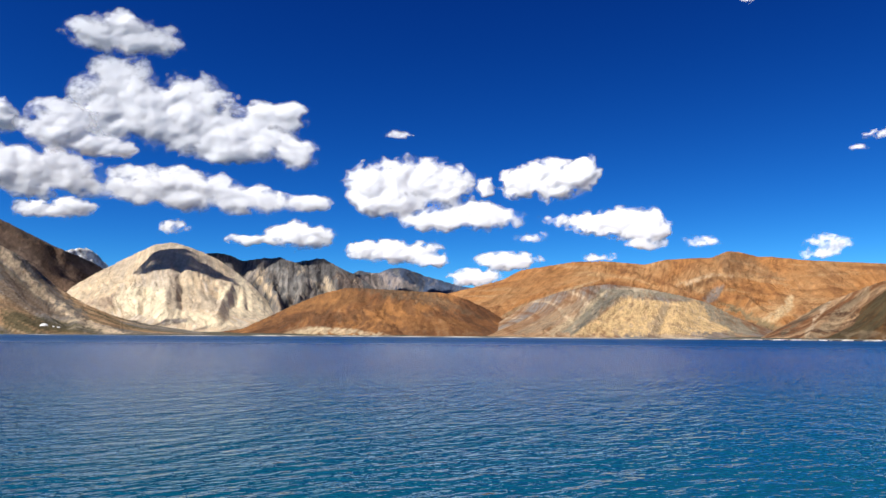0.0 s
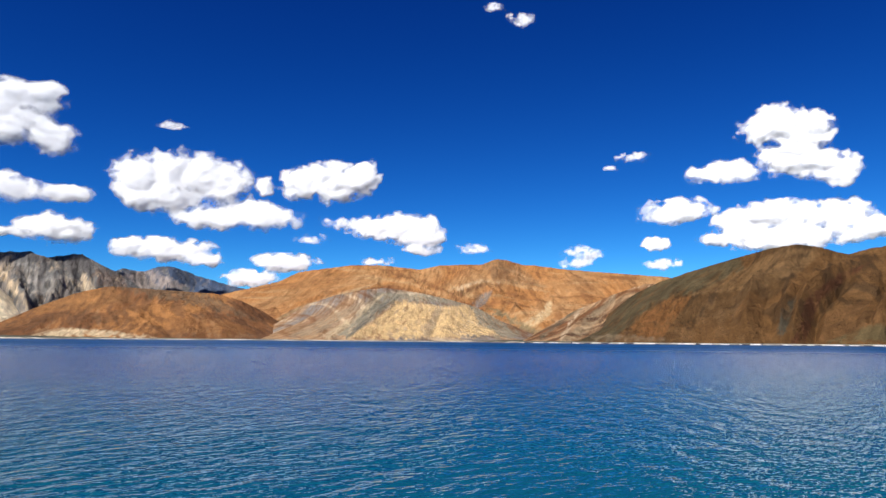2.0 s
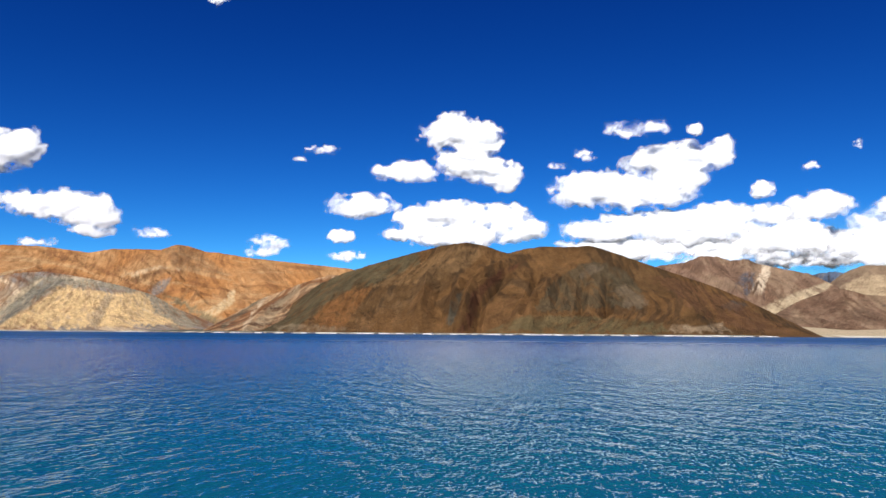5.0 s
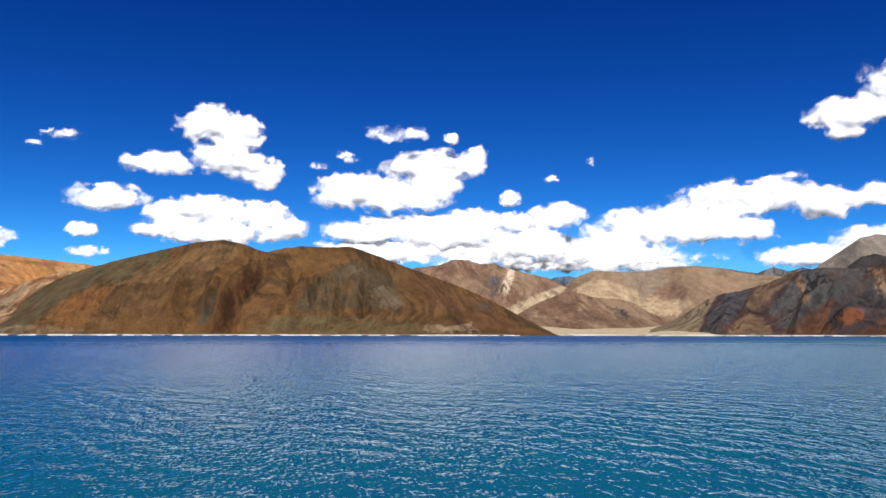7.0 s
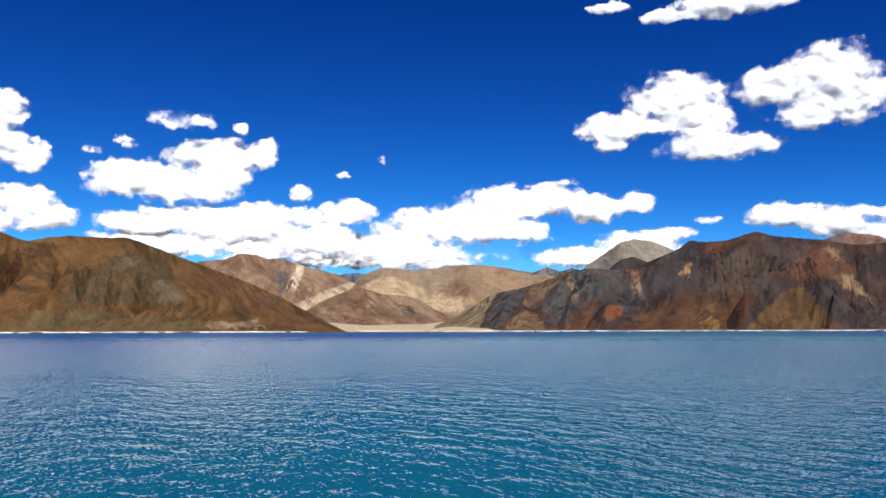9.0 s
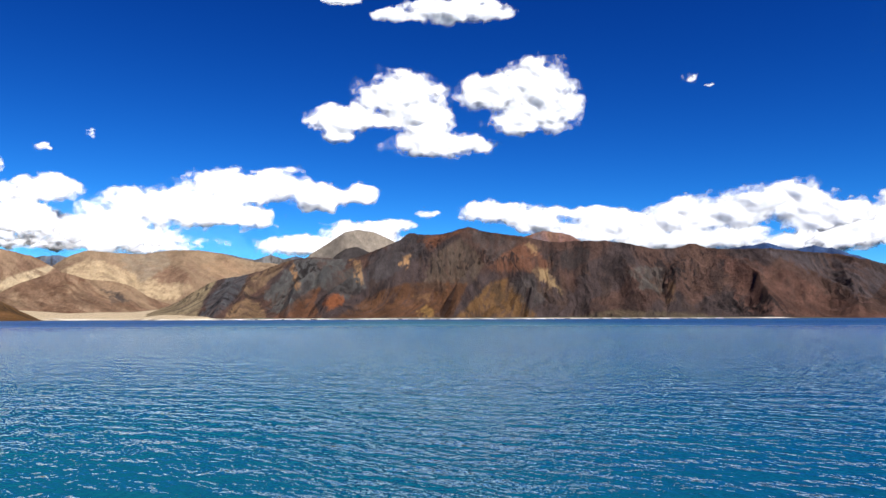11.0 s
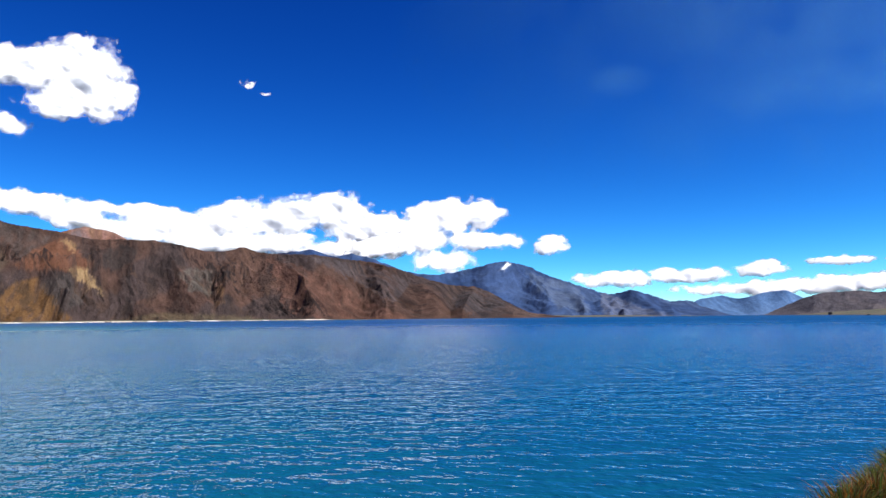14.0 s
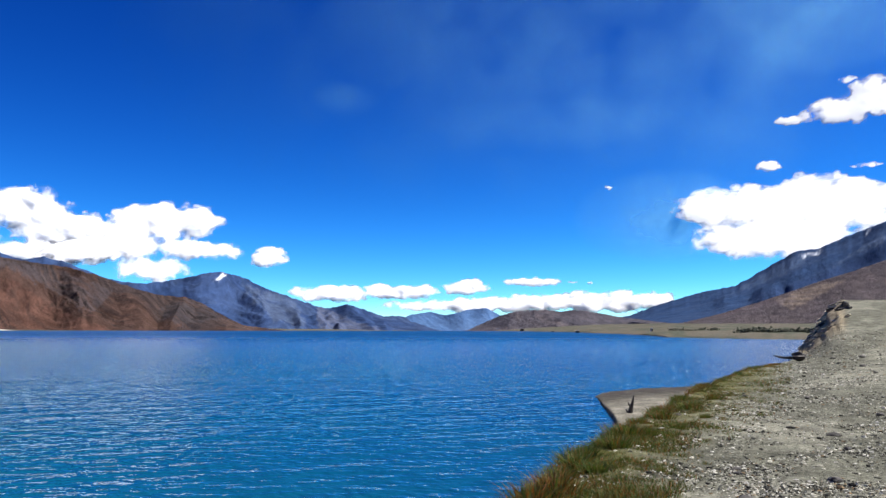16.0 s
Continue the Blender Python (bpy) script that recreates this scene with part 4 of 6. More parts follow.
mountain("smooth grey cone-shaped peak", [(80.5, 3.4), (81.42, 4.1), (82.14, 4.64), (83.28, 5.39), (84.54, 6.24), (85.39, 6.42), (86.66, 6.26), (87.84, 5.74), (88.8, 5.21), (90, 4.4)],
         (3300, 3300), (3800, 3800), ((0.19, 0.16, 0.13), (0.23, 0.19, 0.15), (0.26, 0.215, 0.165), (0.16, 0.135, 0.11)), 17, rocky=0.2, gully=0.12, width=160, jag=0.02)
mountain("dark rock summit behind the ridge", [(82.6, 3.4), (83.3, 4.01), (83.92, 4.55), (84.55, 5.02), (85.39, 5.19), (86.03, 4.94), (87.1, 4.35), (88, 3.7)],
         (2900, 2900), (3150, 3150), (DARK, DARK, SLATE, DARK), 18, width=80)
zone("behind", (0.36, 0.24, 0.14), 0.85, 99.16, 4.92, 100.50, 5.21, 99.68, 3.78)
zone("behind", (0.1, 0.09, 0.1), 0.7, 97.67, 5.64, 98.95, 6.29, 99.64, 5.39, 98.66, 5.33)
mountain("purple-brown peak behind the ridge", [(95.4, 4.9), (96.42, 5.38), (97.49, 5.84), (99.08, 6.3), (100.86, 6.0), (101.79, 5.47), (102.71, 4.87), (104, 4)],
         (2400, 2400), (2750, 2750), ((0.2, 0.11, 0.09), BROWN, TAN, UMBER), 19, gully=0.2, width=150, jag=0.03, key="behind")
# the blues of this mountain are distance haze put into its colours
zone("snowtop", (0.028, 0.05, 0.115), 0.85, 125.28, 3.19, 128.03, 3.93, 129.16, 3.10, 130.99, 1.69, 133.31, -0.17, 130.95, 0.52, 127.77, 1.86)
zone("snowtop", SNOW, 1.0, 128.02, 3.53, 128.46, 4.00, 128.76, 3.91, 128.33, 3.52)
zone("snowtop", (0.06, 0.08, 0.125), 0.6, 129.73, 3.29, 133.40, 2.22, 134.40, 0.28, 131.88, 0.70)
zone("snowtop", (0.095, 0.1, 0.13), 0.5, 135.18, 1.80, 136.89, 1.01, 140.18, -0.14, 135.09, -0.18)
rib("snowtop", 0.8, 0.2, 128.42, 3.92, 129.52, 2.50, 131.51, 0.70, 132.95, -0.16)
rib("snowtop", 0.5, 0.16, 130.29, 3.08, 131.00, 1.88, 131.70, 0.70)
rib("snowtop", 0.5, 0.16, 132.69, 2.62, 133.37, 1.45, 134.04, 0.10)
rib("snowtop", 0.5, 0.18, 134.30, 2.20, 134.97, 1.04, 135.80, -0.11)
rib("snowtop", 0.5, 0.18, 137.61, 1.74, 138.24, 0.80, 139.20, -0.14)
rib("snowtop", 0.5, 0.18, 135.86, 1.40, 136.52, 0.45, 136.83, -0.19)
rib("snowtop", 0.5, -0.14, 136.73, 1.39, 136.15, -0.11)
rib("snowtop", 0.5, 0.16, 139.10, 1.34, 139.88, 0.41, 140.18, -0.14)
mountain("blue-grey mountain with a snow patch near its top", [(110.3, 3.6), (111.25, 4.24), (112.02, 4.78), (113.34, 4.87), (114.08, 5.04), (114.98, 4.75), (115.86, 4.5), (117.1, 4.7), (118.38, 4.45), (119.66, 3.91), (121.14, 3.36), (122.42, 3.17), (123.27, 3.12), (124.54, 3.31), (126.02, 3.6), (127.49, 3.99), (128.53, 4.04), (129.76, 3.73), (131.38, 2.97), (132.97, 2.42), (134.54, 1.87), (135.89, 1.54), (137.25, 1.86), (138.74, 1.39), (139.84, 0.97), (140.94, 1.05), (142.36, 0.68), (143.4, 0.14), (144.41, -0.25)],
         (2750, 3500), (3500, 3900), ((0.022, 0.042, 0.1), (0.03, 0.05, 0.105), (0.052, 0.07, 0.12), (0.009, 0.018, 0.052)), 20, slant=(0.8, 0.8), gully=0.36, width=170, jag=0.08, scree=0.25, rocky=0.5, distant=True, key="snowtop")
# pale blue of the air in between, painted into the rock
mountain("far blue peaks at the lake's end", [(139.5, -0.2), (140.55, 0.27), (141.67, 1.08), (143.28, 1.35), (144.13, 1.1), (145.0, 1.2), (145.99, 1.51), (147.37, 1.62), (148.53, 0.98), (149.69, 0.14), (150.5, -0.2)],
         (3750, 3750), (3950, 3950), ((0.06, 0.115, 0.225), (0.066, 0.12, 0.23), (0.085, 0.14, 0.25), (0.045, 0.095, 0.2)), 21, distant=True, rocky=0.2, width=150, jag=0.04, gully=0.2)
zone("headland", (0.055, 0.05, 0.06), 0.8, 148.12, 1.02, 149.55, 1.43, 150.98, 1.34, 149.95, 0.20, 146.48, -0.01)
rib("headland", 0.6, 0.14, 153.20, 1.34, 152.38, 0.21)
rib("headland", 0.6, 0.14, 149.55, 1.43, 148.93, 0.20)
mountain("low dark headland hill", [(145.4, -0.2), (145.99, 0.01), (146.94, 0.45), (148.43, 1.09), (149.49, 1.4), (150.54, 1.44), (151.69, 1.51), (152.63, 1.34), (153.88, 1.5), (155.11, 1.29), (156.73, 0.98), (159.13, 0.66), (162.63, 0.26), (165, 0)],
         (2700, 2300), (3100, 2800), ((0.075, 0.068, 0.08), (0.09, 0.078, 0.085), (0.13, 0.105, 0.1), (0.042, 0.04, 0.052)), 22, rocky=0.4, gully=0.25, width=160, jag=0.05, key="headland")
# the dark diagonal is a band of shade, and the blues haze, put into colour
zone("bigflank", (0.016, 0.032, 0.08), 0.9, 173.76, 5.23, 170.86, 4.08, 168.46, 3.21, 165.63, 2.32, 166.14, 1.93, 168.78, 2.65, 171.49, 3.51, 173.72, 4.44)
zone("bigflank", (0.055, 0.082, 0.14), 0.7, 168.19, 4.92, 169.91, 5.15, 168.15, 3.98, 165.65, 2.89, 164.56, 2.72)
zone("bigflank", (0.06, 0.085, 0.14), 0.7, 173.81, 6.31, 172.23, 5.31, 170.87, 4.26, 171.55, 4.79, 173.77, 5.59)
zone("bigflank", SNOW, 0.6, 168.71, 5.01, 170.08, 5.26, 169.90, 5.04, 169.04, 4.85)
zone("bigflank", SNOW, 0.8, 172.70, 6.38, 173.00, 6.61, 172.85, 6.29)
rib("bigflank", 1.0, 0.12, 172.93, 6.54, 169.88, 4.48, 166.34, 2.50)
rib("bigflank", 0.8, 0.1, 168.54, 5.02, 166.02, 3.27, 163.81, 2.15)
rib("bigflank", 0.8, 0.12, 173.77, 5.59, 171.20, 4.25, 168.10, 2.85)
rib("bigflank", 0.7, -0.1, 173.75, 5.05, 170.85, 3.89, 167.75, 2.66)
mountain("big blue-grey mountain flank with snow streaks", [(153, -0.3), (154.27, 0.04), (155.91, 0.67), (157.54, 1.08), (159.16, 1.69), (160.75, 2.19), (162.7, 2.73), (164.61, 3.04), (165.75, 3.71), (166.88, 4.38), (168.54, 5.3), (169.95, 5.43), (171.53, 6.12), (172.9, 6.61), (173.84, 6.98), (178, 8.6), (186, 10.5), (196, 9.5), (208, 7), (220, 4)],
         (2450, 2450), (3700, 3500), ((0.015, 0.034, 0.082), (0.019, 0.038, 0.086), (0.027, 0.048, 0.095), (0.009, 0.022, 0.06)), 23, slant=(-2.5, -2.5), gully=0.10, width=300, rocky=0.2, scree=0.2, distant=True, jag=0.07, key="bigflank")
zone("fan", (0.21, 0.16, 0.12), 0.6, 167.03, 2.11, 169.82, 3.11, 171.48, 3.32, 169.44, 2.08, 168.05, 1.42)
zone("fan", (0.1, 0.08, 0.085), 0.6, 164.52, 1.56, 168.09, 2.47, 167.36, 1.54, 163.77, 0.99)
rib("fan", 1.0, 0.06, 171.49, 3.51, 168.07, 2.09, 164.50, 0.99)
mountain("brown debris fan below the big mountain", [(157.5, -0.2), (158.72, 0.03), (160.7, 0.46), (163.61, 1.16), (166.06, 1.93), (168.25, 2.68), (170.04, 3.32), (171.77, 3.84), (173.72, 4.51), (180, 5.5), (195, 5), (210, 3)],
         (1700, 1500), (2350, 2300), ((0.078, 0.063, 0.066), (0.066, 0.058, 0.066), (0.105, 0.085, 0.08), (0.052, 0.045, 0.05)), 24, rocky=0.4, gully=0.08, width=260, jag=0.02, bend=1.3, scree=0.3, key="fan")


# ---- ground and lake ----
# the near bank's edge, the sand below it and the far shore: azimuth against metres from the eye
BANK_AZ = [-60, 120, 140, 146, 148.3, 150, 152.3, 156.8, 160, 163.2, 165, 167, 167.9, 168.4, 169, 171.3, 173, 178, 190, 300]
BANK_R = [4.5, 4.5, 5.2, 5.6, 6.2, 7.5, 9.1, 12.9, 17.6, 26.5, 34, 40, 47, 70, 88, 96, 140, 400, 5000, 5000]
SAND_AZ = [-60, 146, 150, 154.9, 155.0, 155.6, 158, 161, 163.5, 164.2, 166, 168.2, 169, 172, 180]
SAND_R = [0, 0, 0, 0, 32.5, 34, 37, 38.5, 40, 41, 52, 68, 80, 90, 90]
SAND_IN_AZ = [154.6, 155.1, 155.5, 156.2, 157.0, 158]
SAND_IN_R = [33, 31.5, 28, 24, 17, 0]
SHORE_AZ = [-60, -15, -5, 18, 23, 27, 60, 63, 66, 70, 72, 105, 120, 130, 140, 146, 147.5, 150, 155, 160, 165, 168, 172, 176, 300]
SHORE_R = [1480, 1600, 1900, 1850, 1420, 1290, 1300, 1500, 1750, 1700, 1480, 1800, 2100, 2400, 3300, 4000, 2900, 2000, 745, 310, 262, 250, 240, 235, 235]


def ground_height(az, r):
    """Height and the weights of gravel, sand and far land."""
    bank = np.interp(az, BANK_AZ, BANK_R) * (1 + 0.035 * fbm(az * 1.3, az * 0 + 1.7, 90, 4))
    sand = np.interp(az, SAND_AZ, SAND_R) * (1 + 0.02 * fbm(az * 0.9, az * 0 + 4.7, 91, 3))
    shore = np.interp(az, SHORE_AZ, SHORE_R) * (1 + 0.012 * fbm(az * 0.8, az * 0 + 7.7, 92, 5))
    rise = step(r, 34, 86) * step(az + 0.25 * fbm(r * 0.12, az * 0.8, 89, 3), 168.1, 171.2)
    terrace = 1.0 + 4.5 * rise + 0.05 * step(r, 4, 9) * fbm(r * 0.15, az * 0.2, 93) + 0.004 * np.maximum(0, r - 110) * step(az, 176, 190)
    drop = np.minimum(0.4 * bank, np.interp(az, [164, 166, 168.2], [1.3, 8.0, 9.0]))
    inside = 1 - step(r, bank, bank + drop)
    beach = np.where(sand > bank, 0.28 * (1 - (r - bank) / np.maximum(sand - bank, 0.1)), -2.0)
    inner = np.interp(az, SAND_IN_AZ, SAND_IN_R, left=99, right=0)
    beach = np.minimum(beach, 0.25 * (r - inner))
    low = np.clip(beach, -2.0, 0.4)
    back = np.minimum((r - shore) * np.where((az > 60) & (az < 76), 0.03, 0.011) + 0.25, 45) + 0.8 * fbm(r * 0.01, az * 0.4, 94)
    back = back + 1.5 * step(r - shore, 0, 24) * (az < 116) * (az > -14)
    far = step(r, shore - 2, shore + 6)
    z = low + (terrace - low) * inside
    z = z * (1 - far) + np.maximum(back, 0.15) * far
    z = np.where(bank > 300, terrace + 0.0 * r, z)
    return z, inside, low > -1.0, far, bank


AZ = np.concatenate([np.arange(-60, 143, 1.0), np.arange(143, 178, 0.12), np.arange(178, 300, 2.0)])
RR = np.concatenate([[0.0, 0.3], np.geomspace(0.6, 4.2, 8), np.geomspace(4.4, 140, 240), np.geomspace(142, 1200, 60), np.geomspace(1210, 2100, 90), np.geomspace(2130, 4890, 40)])
A, R = np.meshgrid(AZ, RR, indexing="ij")
GZ, inside, sandy, far, bank = ground_height(A, R)
X, Y = np.sin(np.radians(A)) * R + 0.2 * np.exp(-R), np.cos(np.radians(A)) * R
GZ = GZ + inside * (0.03 * fbm(X * 0.9, Y * 0.9, 95, 4) + 0.012 * fbm(X * 6, Y * 6, 96, 3)) * (R < 140)
cliff = step(A, 167.9, 168.6) * (1 - step(A, 170.8, 171.5)) * step(R, 50, 60) * (1 - step(R, 94, 104))
GZ = GZ + cliff * 0.22 * fbm(A * 2.2 + GZ * 0.5, R * 0.12, 97, 5)
gravel, dust, turf = (0.1, 0.098, 0.074), (0.155, 0.15, 0.116), (0.075, 0.072, 0.02)
T = np.broadcast_to(np.array(gravel), A.shape + (3,)).copy()
T = blend(T, dust, step(fbm(X * 0.35, Y * 0.12, 98), -0.05, 0.3))
edge = bank - R
T = blend(T, turf, inside * step(1 - (edge + 0.8 * fbm(X * 0.9, Y * 0.9, 99)) / (1.6 + 0.55 * bank), 0, 0.9) * (1 - step(A, 165, 168)) * (0.72 + 0.27 * step(fbm(X * 1.6, Y * 1.6, 102, 4), -0.3, 0.2)))
T = blend(T, (0.17, 0.157, 0.125), (1 - inside) * sandy * (1 - far))
T = blend(T, (0.05, 0.045, 0.038), (1 - inside) * sandy * step(0.13 - GZ, 0, 0.1) * (1 - far))
T = blend(T, (0.26, 0.21, 0.135), cliff * 0.8)
T = blend(T, (0.07, 0.055, 0.04), cliff * 0.6 * step(fbm(A * 5 + GZ * 1.4, R * 0.2 - GZ, 101, 4), 0.1, 0.25))
plain = blend(np.broadcast_to(np.array((0.085, 0.075, 0.055)), A.shape + (3,)).copy(), (0.055, 0.058, 0.04), step(fbm(A * 0.5, R * 0.006, 100), -0.1, 0.3))
plain = blend(plain, (0.36, 0.28, 0.18), ((A > 60) & (A < 76)) * 0.85)
T = blend(T, plain, np.clip(far, 0, 1))
shoreline = np.interp(A, SHORE_AZ, SHORE_R)
T = blend(T, (0.5, 0.46, 0.38), far * (1 - step(R - shoreline * (1 + 0.012 * fbm(A * 0.8, A * 0 + 7.7, 92, 5)), 24, 50)) * (A < 116) * (0.3 + 0.7 * step(fbm(A * 1.1, A * 0 + 2.2, 103, 4), -0.15, 0.2)))
ground = tagged(grid_mesh("ground", X[:, ::-1], Y[:, ::-1], GZ[:, ::-1], T[:, ::-1], GRAVEL, closed=True), "grey-beige gravel terrace, sandy spit and desert plain round the lake", "ground", kind="structure")

wa = np.arange(0, 360, 2.0)
wr = np.geomspace(1.0, 4880, 60)
WA, WR = np.meshgrid(wa, wr, indexing="ij")
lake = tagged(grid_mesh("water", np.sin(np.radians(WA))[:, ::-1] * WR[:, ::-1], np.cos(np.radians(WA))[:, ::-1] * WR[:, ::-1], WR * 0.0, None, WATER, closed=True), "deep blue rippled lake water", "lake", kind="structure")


# ---- clouds ----
cloud_count = [0]


def billow(x, y, seed, octaves=5, gain=0.55):
    """Rounded puffs with sharp creases between them, about 0 to 1."""
    out, amp, f, total = 0.0, 1.0, 1.0, 0.0
    for k in range(octaves):
        out = out + amp * np.minimum(1, 2.4 * np.abs(perlin(x * f, y * f, seed + k)))
        total, amp, f = total + amp, amp * gain, f * 2.1
    return out / total


def cloud(dist, lobes, thin=False, label="white cumulus cloud with a pale grey underside"):
    """A cumulus: front and rear shells shaped to fit the camera's view, deep in the middle and dissolving at its edges.
    lobes are azimuth, elevation and half sizes in degrees as seen from the lake."""
    cloud_count[0] += 1
    seed = cloud_count[0] * 3 % 300
    k = dist * math.pi / 180
    la, le, lw, lh = np.array(lobes).T
    size = float(np.sqrt(lw * lh).mean())
    grain = 0.112 if size > 0.5 else 0.05
    a = np.arange((la - lw).min() - 0.6 - 0.4 * size, (la + lw).max() + 0.6 + 0.4 * size, grain)
    e = np.arange((le - lh).min() - 0.4 - 0.3 * size, (le + lh).max() + 0.4 + 0.3 * size, grain)
    ga, ge = np.meshgrid(a, e, indexing="ij")
    puff = max(0.5, 0.8 * size)
    wa = ga + 0.30 * puff * fbm(ga / puff, ge / puff, seed + 1, 4)
    we = ge + 0.22 * puff * fbm(ga / puff + 7, ge / puff, seed + 2, 4)
    body, deep = 0.0 * ga, 0.0 * ga
    for w, h, x, y in lobes:
        below = np.where(we < h, 0.9, 1.0)  # flat undersides
        d = np.hypot((wa - w) / x, (we - h) / (y * below))
        body = body + np.clip(1.45 - d, 0, 2) ** 4
        deep = deep + (np.clip(1.3 - d * d, 0, 2) * min(y, 1.6)) ** 2
    body, deep = body ** 0.25 - 0.3, deep ** 0.25
    lumps = billow(ga / (1.1 * puff), ge / (0.9 * puff), seed + 5)
    fine = billow(ga / (0.35 * puff), ge / (0.3 * puff), seed + 12)
    swollen = billow(ga / (1.5 * puff), ge / (1.0 * puff), seed + 8, 3, 0.4)
    full = np.where(body > -0.25, body + (0.34 if thin else 0.24) * (lumps - 0.42) + 0.10 * (fine - 0.4), -1)
    ragged = 0.34 + 0.5 * step(fbm(ga / (1.6 * puff), ge / puff, seed + 20, 3), -0.1, 0.35) + 0.2 * step(-(ge - le.mean()) / max(0.4, lh.max()), 0, 1)
    density = np.clip((full + 0.1) / (2.0 * ragged if thin else ragged + 0.12), 0, 1) * (0.62 if thin else 1.0)
    rim = np.ones(ga.shape)
    rim[0], rim[-1], rim[:, 0], rim[:, -1] = 0, 0, 0, 0
    airy = step(fbm(ga / (1.2 * puff), ge / (0.8 * puff), seed + 25, 4), 0.0, 0.4) * (1 - step(body, 0.35, 0.8))
    density = density * rim * (1 - 0.5 * airy)
    # lean chosen by azimuth, so that the side facing the camera catches more sun
    lean = 2.3 if la[0] > 160 else 1.5 if la[0] > 150 else 1.2 if la[0] > 120 else 0.7
    bulk = deep * np.clip(body * 1.6, 0, 1) ** 0.5 * k
    front = dist - bulk * (0.46 + (0.3 if la[0] < 20 else 0.5 if la[0] < 150 else 0.12) * (swollen - 0.4)) + lean * (ge - le.mean()) * k
    rear = dist + 0.5 * bulk + 1.0 + lean * (ge - le.mean()) * k
    gx, gy, gz = np.sin(np.radians(ga)) * np.cos(np.radians(ge)), np.cos(np.radians(ga)) * np.cos(np.radians(ge)), np.sin(np.radians(ge))
    n, m = ga.shape
    i, j = np.meshgrid(np.arange(n - 1), np.arange(m - 1), indexing="ij")
    quad = np.stack([i * m + j, (i + 1) * m + j, (i + 1) * m + j + 1, i * m + j + 1], -1).reshape(-1, 4)
    quad = quad[(density.ravel()[quad] > 0).any(1)]
    verts = np.concatenate([np.stack([gx * r, gy * r, gz * r], -1).reshape(-1, 3) for r in (front, rear)])
    faces = np.concatenate([quad, quad[:, ::-1] + n * m])
    used, faces = np.unique(faces, return_inverse=True)
    faces = faces.reshape(-1, 4)
    thick = np.tile(density.ravel(), 2)[used]
    me = bpy.data.meshes.new("cloud")
    me.vertices.add(len(used))
    me.vertices.foreach_set("co", verts[used].ravel())
    me.loops.add(faces.size)
    me.loops.foreach_set("vertex_index", faces.ravel().astype(np.int32))
    me.polygons.add(len(faces))
    me.polygons.foreach_set("loop_start", np.arange(0, faces.size, 4, dtype=np.int32))
    me.polygons.foreach_set("use_smooth", np.ones(len(faces), bool))
    me.update(calc_edges=True)
    at = me.color_attributes.new("tint", "FLOAT_COLOR", "POINT")
    at.data.foreach_set("color", np.repeat(thick, 4))
    me.materials.append(CLOUD)
    return tagged(new("cloud", me), "thin ragged scrap of white cloud" if thin else label, "cloud")


cloud(4573, [(-22.9, 19.8, 3.68, 1.43)])
cloud(3085, [(-26.6, 13.4, 2.51, 1.81), (-24.0, 12.5, 2.27, 0.89)])
cloud(4247, [(-22.9, 15.2, 3.19, 2.94), (-18.0, 15.3, 2.92, 2.51), (-15.0, 13.6, 4.68, 1.87), (-12.7, 15.5, 2.94, 1.02), (-11.0, 13.0, 1.79, 1.27), (-19.7, 14.6, 2.2, 2.27)])
cloud(4195, [(-30.0, 13.7, 1.09, 1.12)])
cloud(3500, [(-27.3, 10.4, 3.7, 1.82), (-29.6, 10.7, 1.91, 1.42), (-19.5, 10.0, 4.9, 1.55), (-13.7, 9.5, 3.55, 1.04), (-10.1, 9.4, 1.81, 0.73)])
cloud(3400, [(-26.8, 8.0, 2.35, 0.62), (-25.5, 8.5, 1.36, 0.52)])
cloud(3804, [(-19.2, 7.4, 1.22, 0.62)], thin=True)
cloud(3773, [(-10.5, 7.1, 2.49, 1.05), (-14.0, 6.7, 1.56, 0.4)])
cloud(3962, [(-5.6, 10.8, 1.72, 1.95), (-2.9, 11.3, 2.38, 1.71), (0.0, 10.9, 2.26, 1.96), (2.3, 8.7, 3.49, 1.07), (-0.2, 8.4, 3.09, 0.91), (-3.9, 9.6, 2.47, 1.15)])
cloud(4045, [(5.6, 11.1, 1.46, 1.3), (8.1, 11.3, 2.6, 1.54), (10.4, 11.8, 1.11, 1.28), (3.1, 10.9, 0.82, 0.82)])
cloud(4251, [(-3.6, 14.6, 1.38, 0.4)], thin=True)
cloud(3811, [(12.5, 8.1, 3.41, 1.13), (14.7, 7.8, 1.61, 1.28), (14.5, 6.6, 1.46, 0.4)])
cloud(3713, [(-3.5, 6.1, 3.3, 0.91), (-5.3, 6.2, 1.72, 0.62), (-1.0, 5.5, 1.49, 0.58)])
cloud(3649, [(4.6, 5.5, 2.45, 0.7), (2.3, 4.3, 2.05, 0.7)])
cloud(3829, [(6.5, 7.2, 1.3, 0.49), (8.3, 8.4, 1.33, 0.57)], thin=True)
cloud(3699, [(11.3, 5.7, 1.66, 0.4)], thin=True)
cloud(3761, [(18.3, 6.7, 1.33, 0.55)], thin=True)
cloud(4327, [(26.3, 6.3, 1.48, 0.74), (25.8, 5.6, 1.49, 0.45)], thin=True)
cloud(4600, [(21.7, 22.8, 1.27, 0.64)], thin=True)
cloud(4600, [(19.9, 23.8, 0.93, 0.37)], thin=True)
cloud(4600, [(29.9, 13.1, 1.19, 0.43), (28.4, 12.4, 0.72, 0.24)], thin=True)
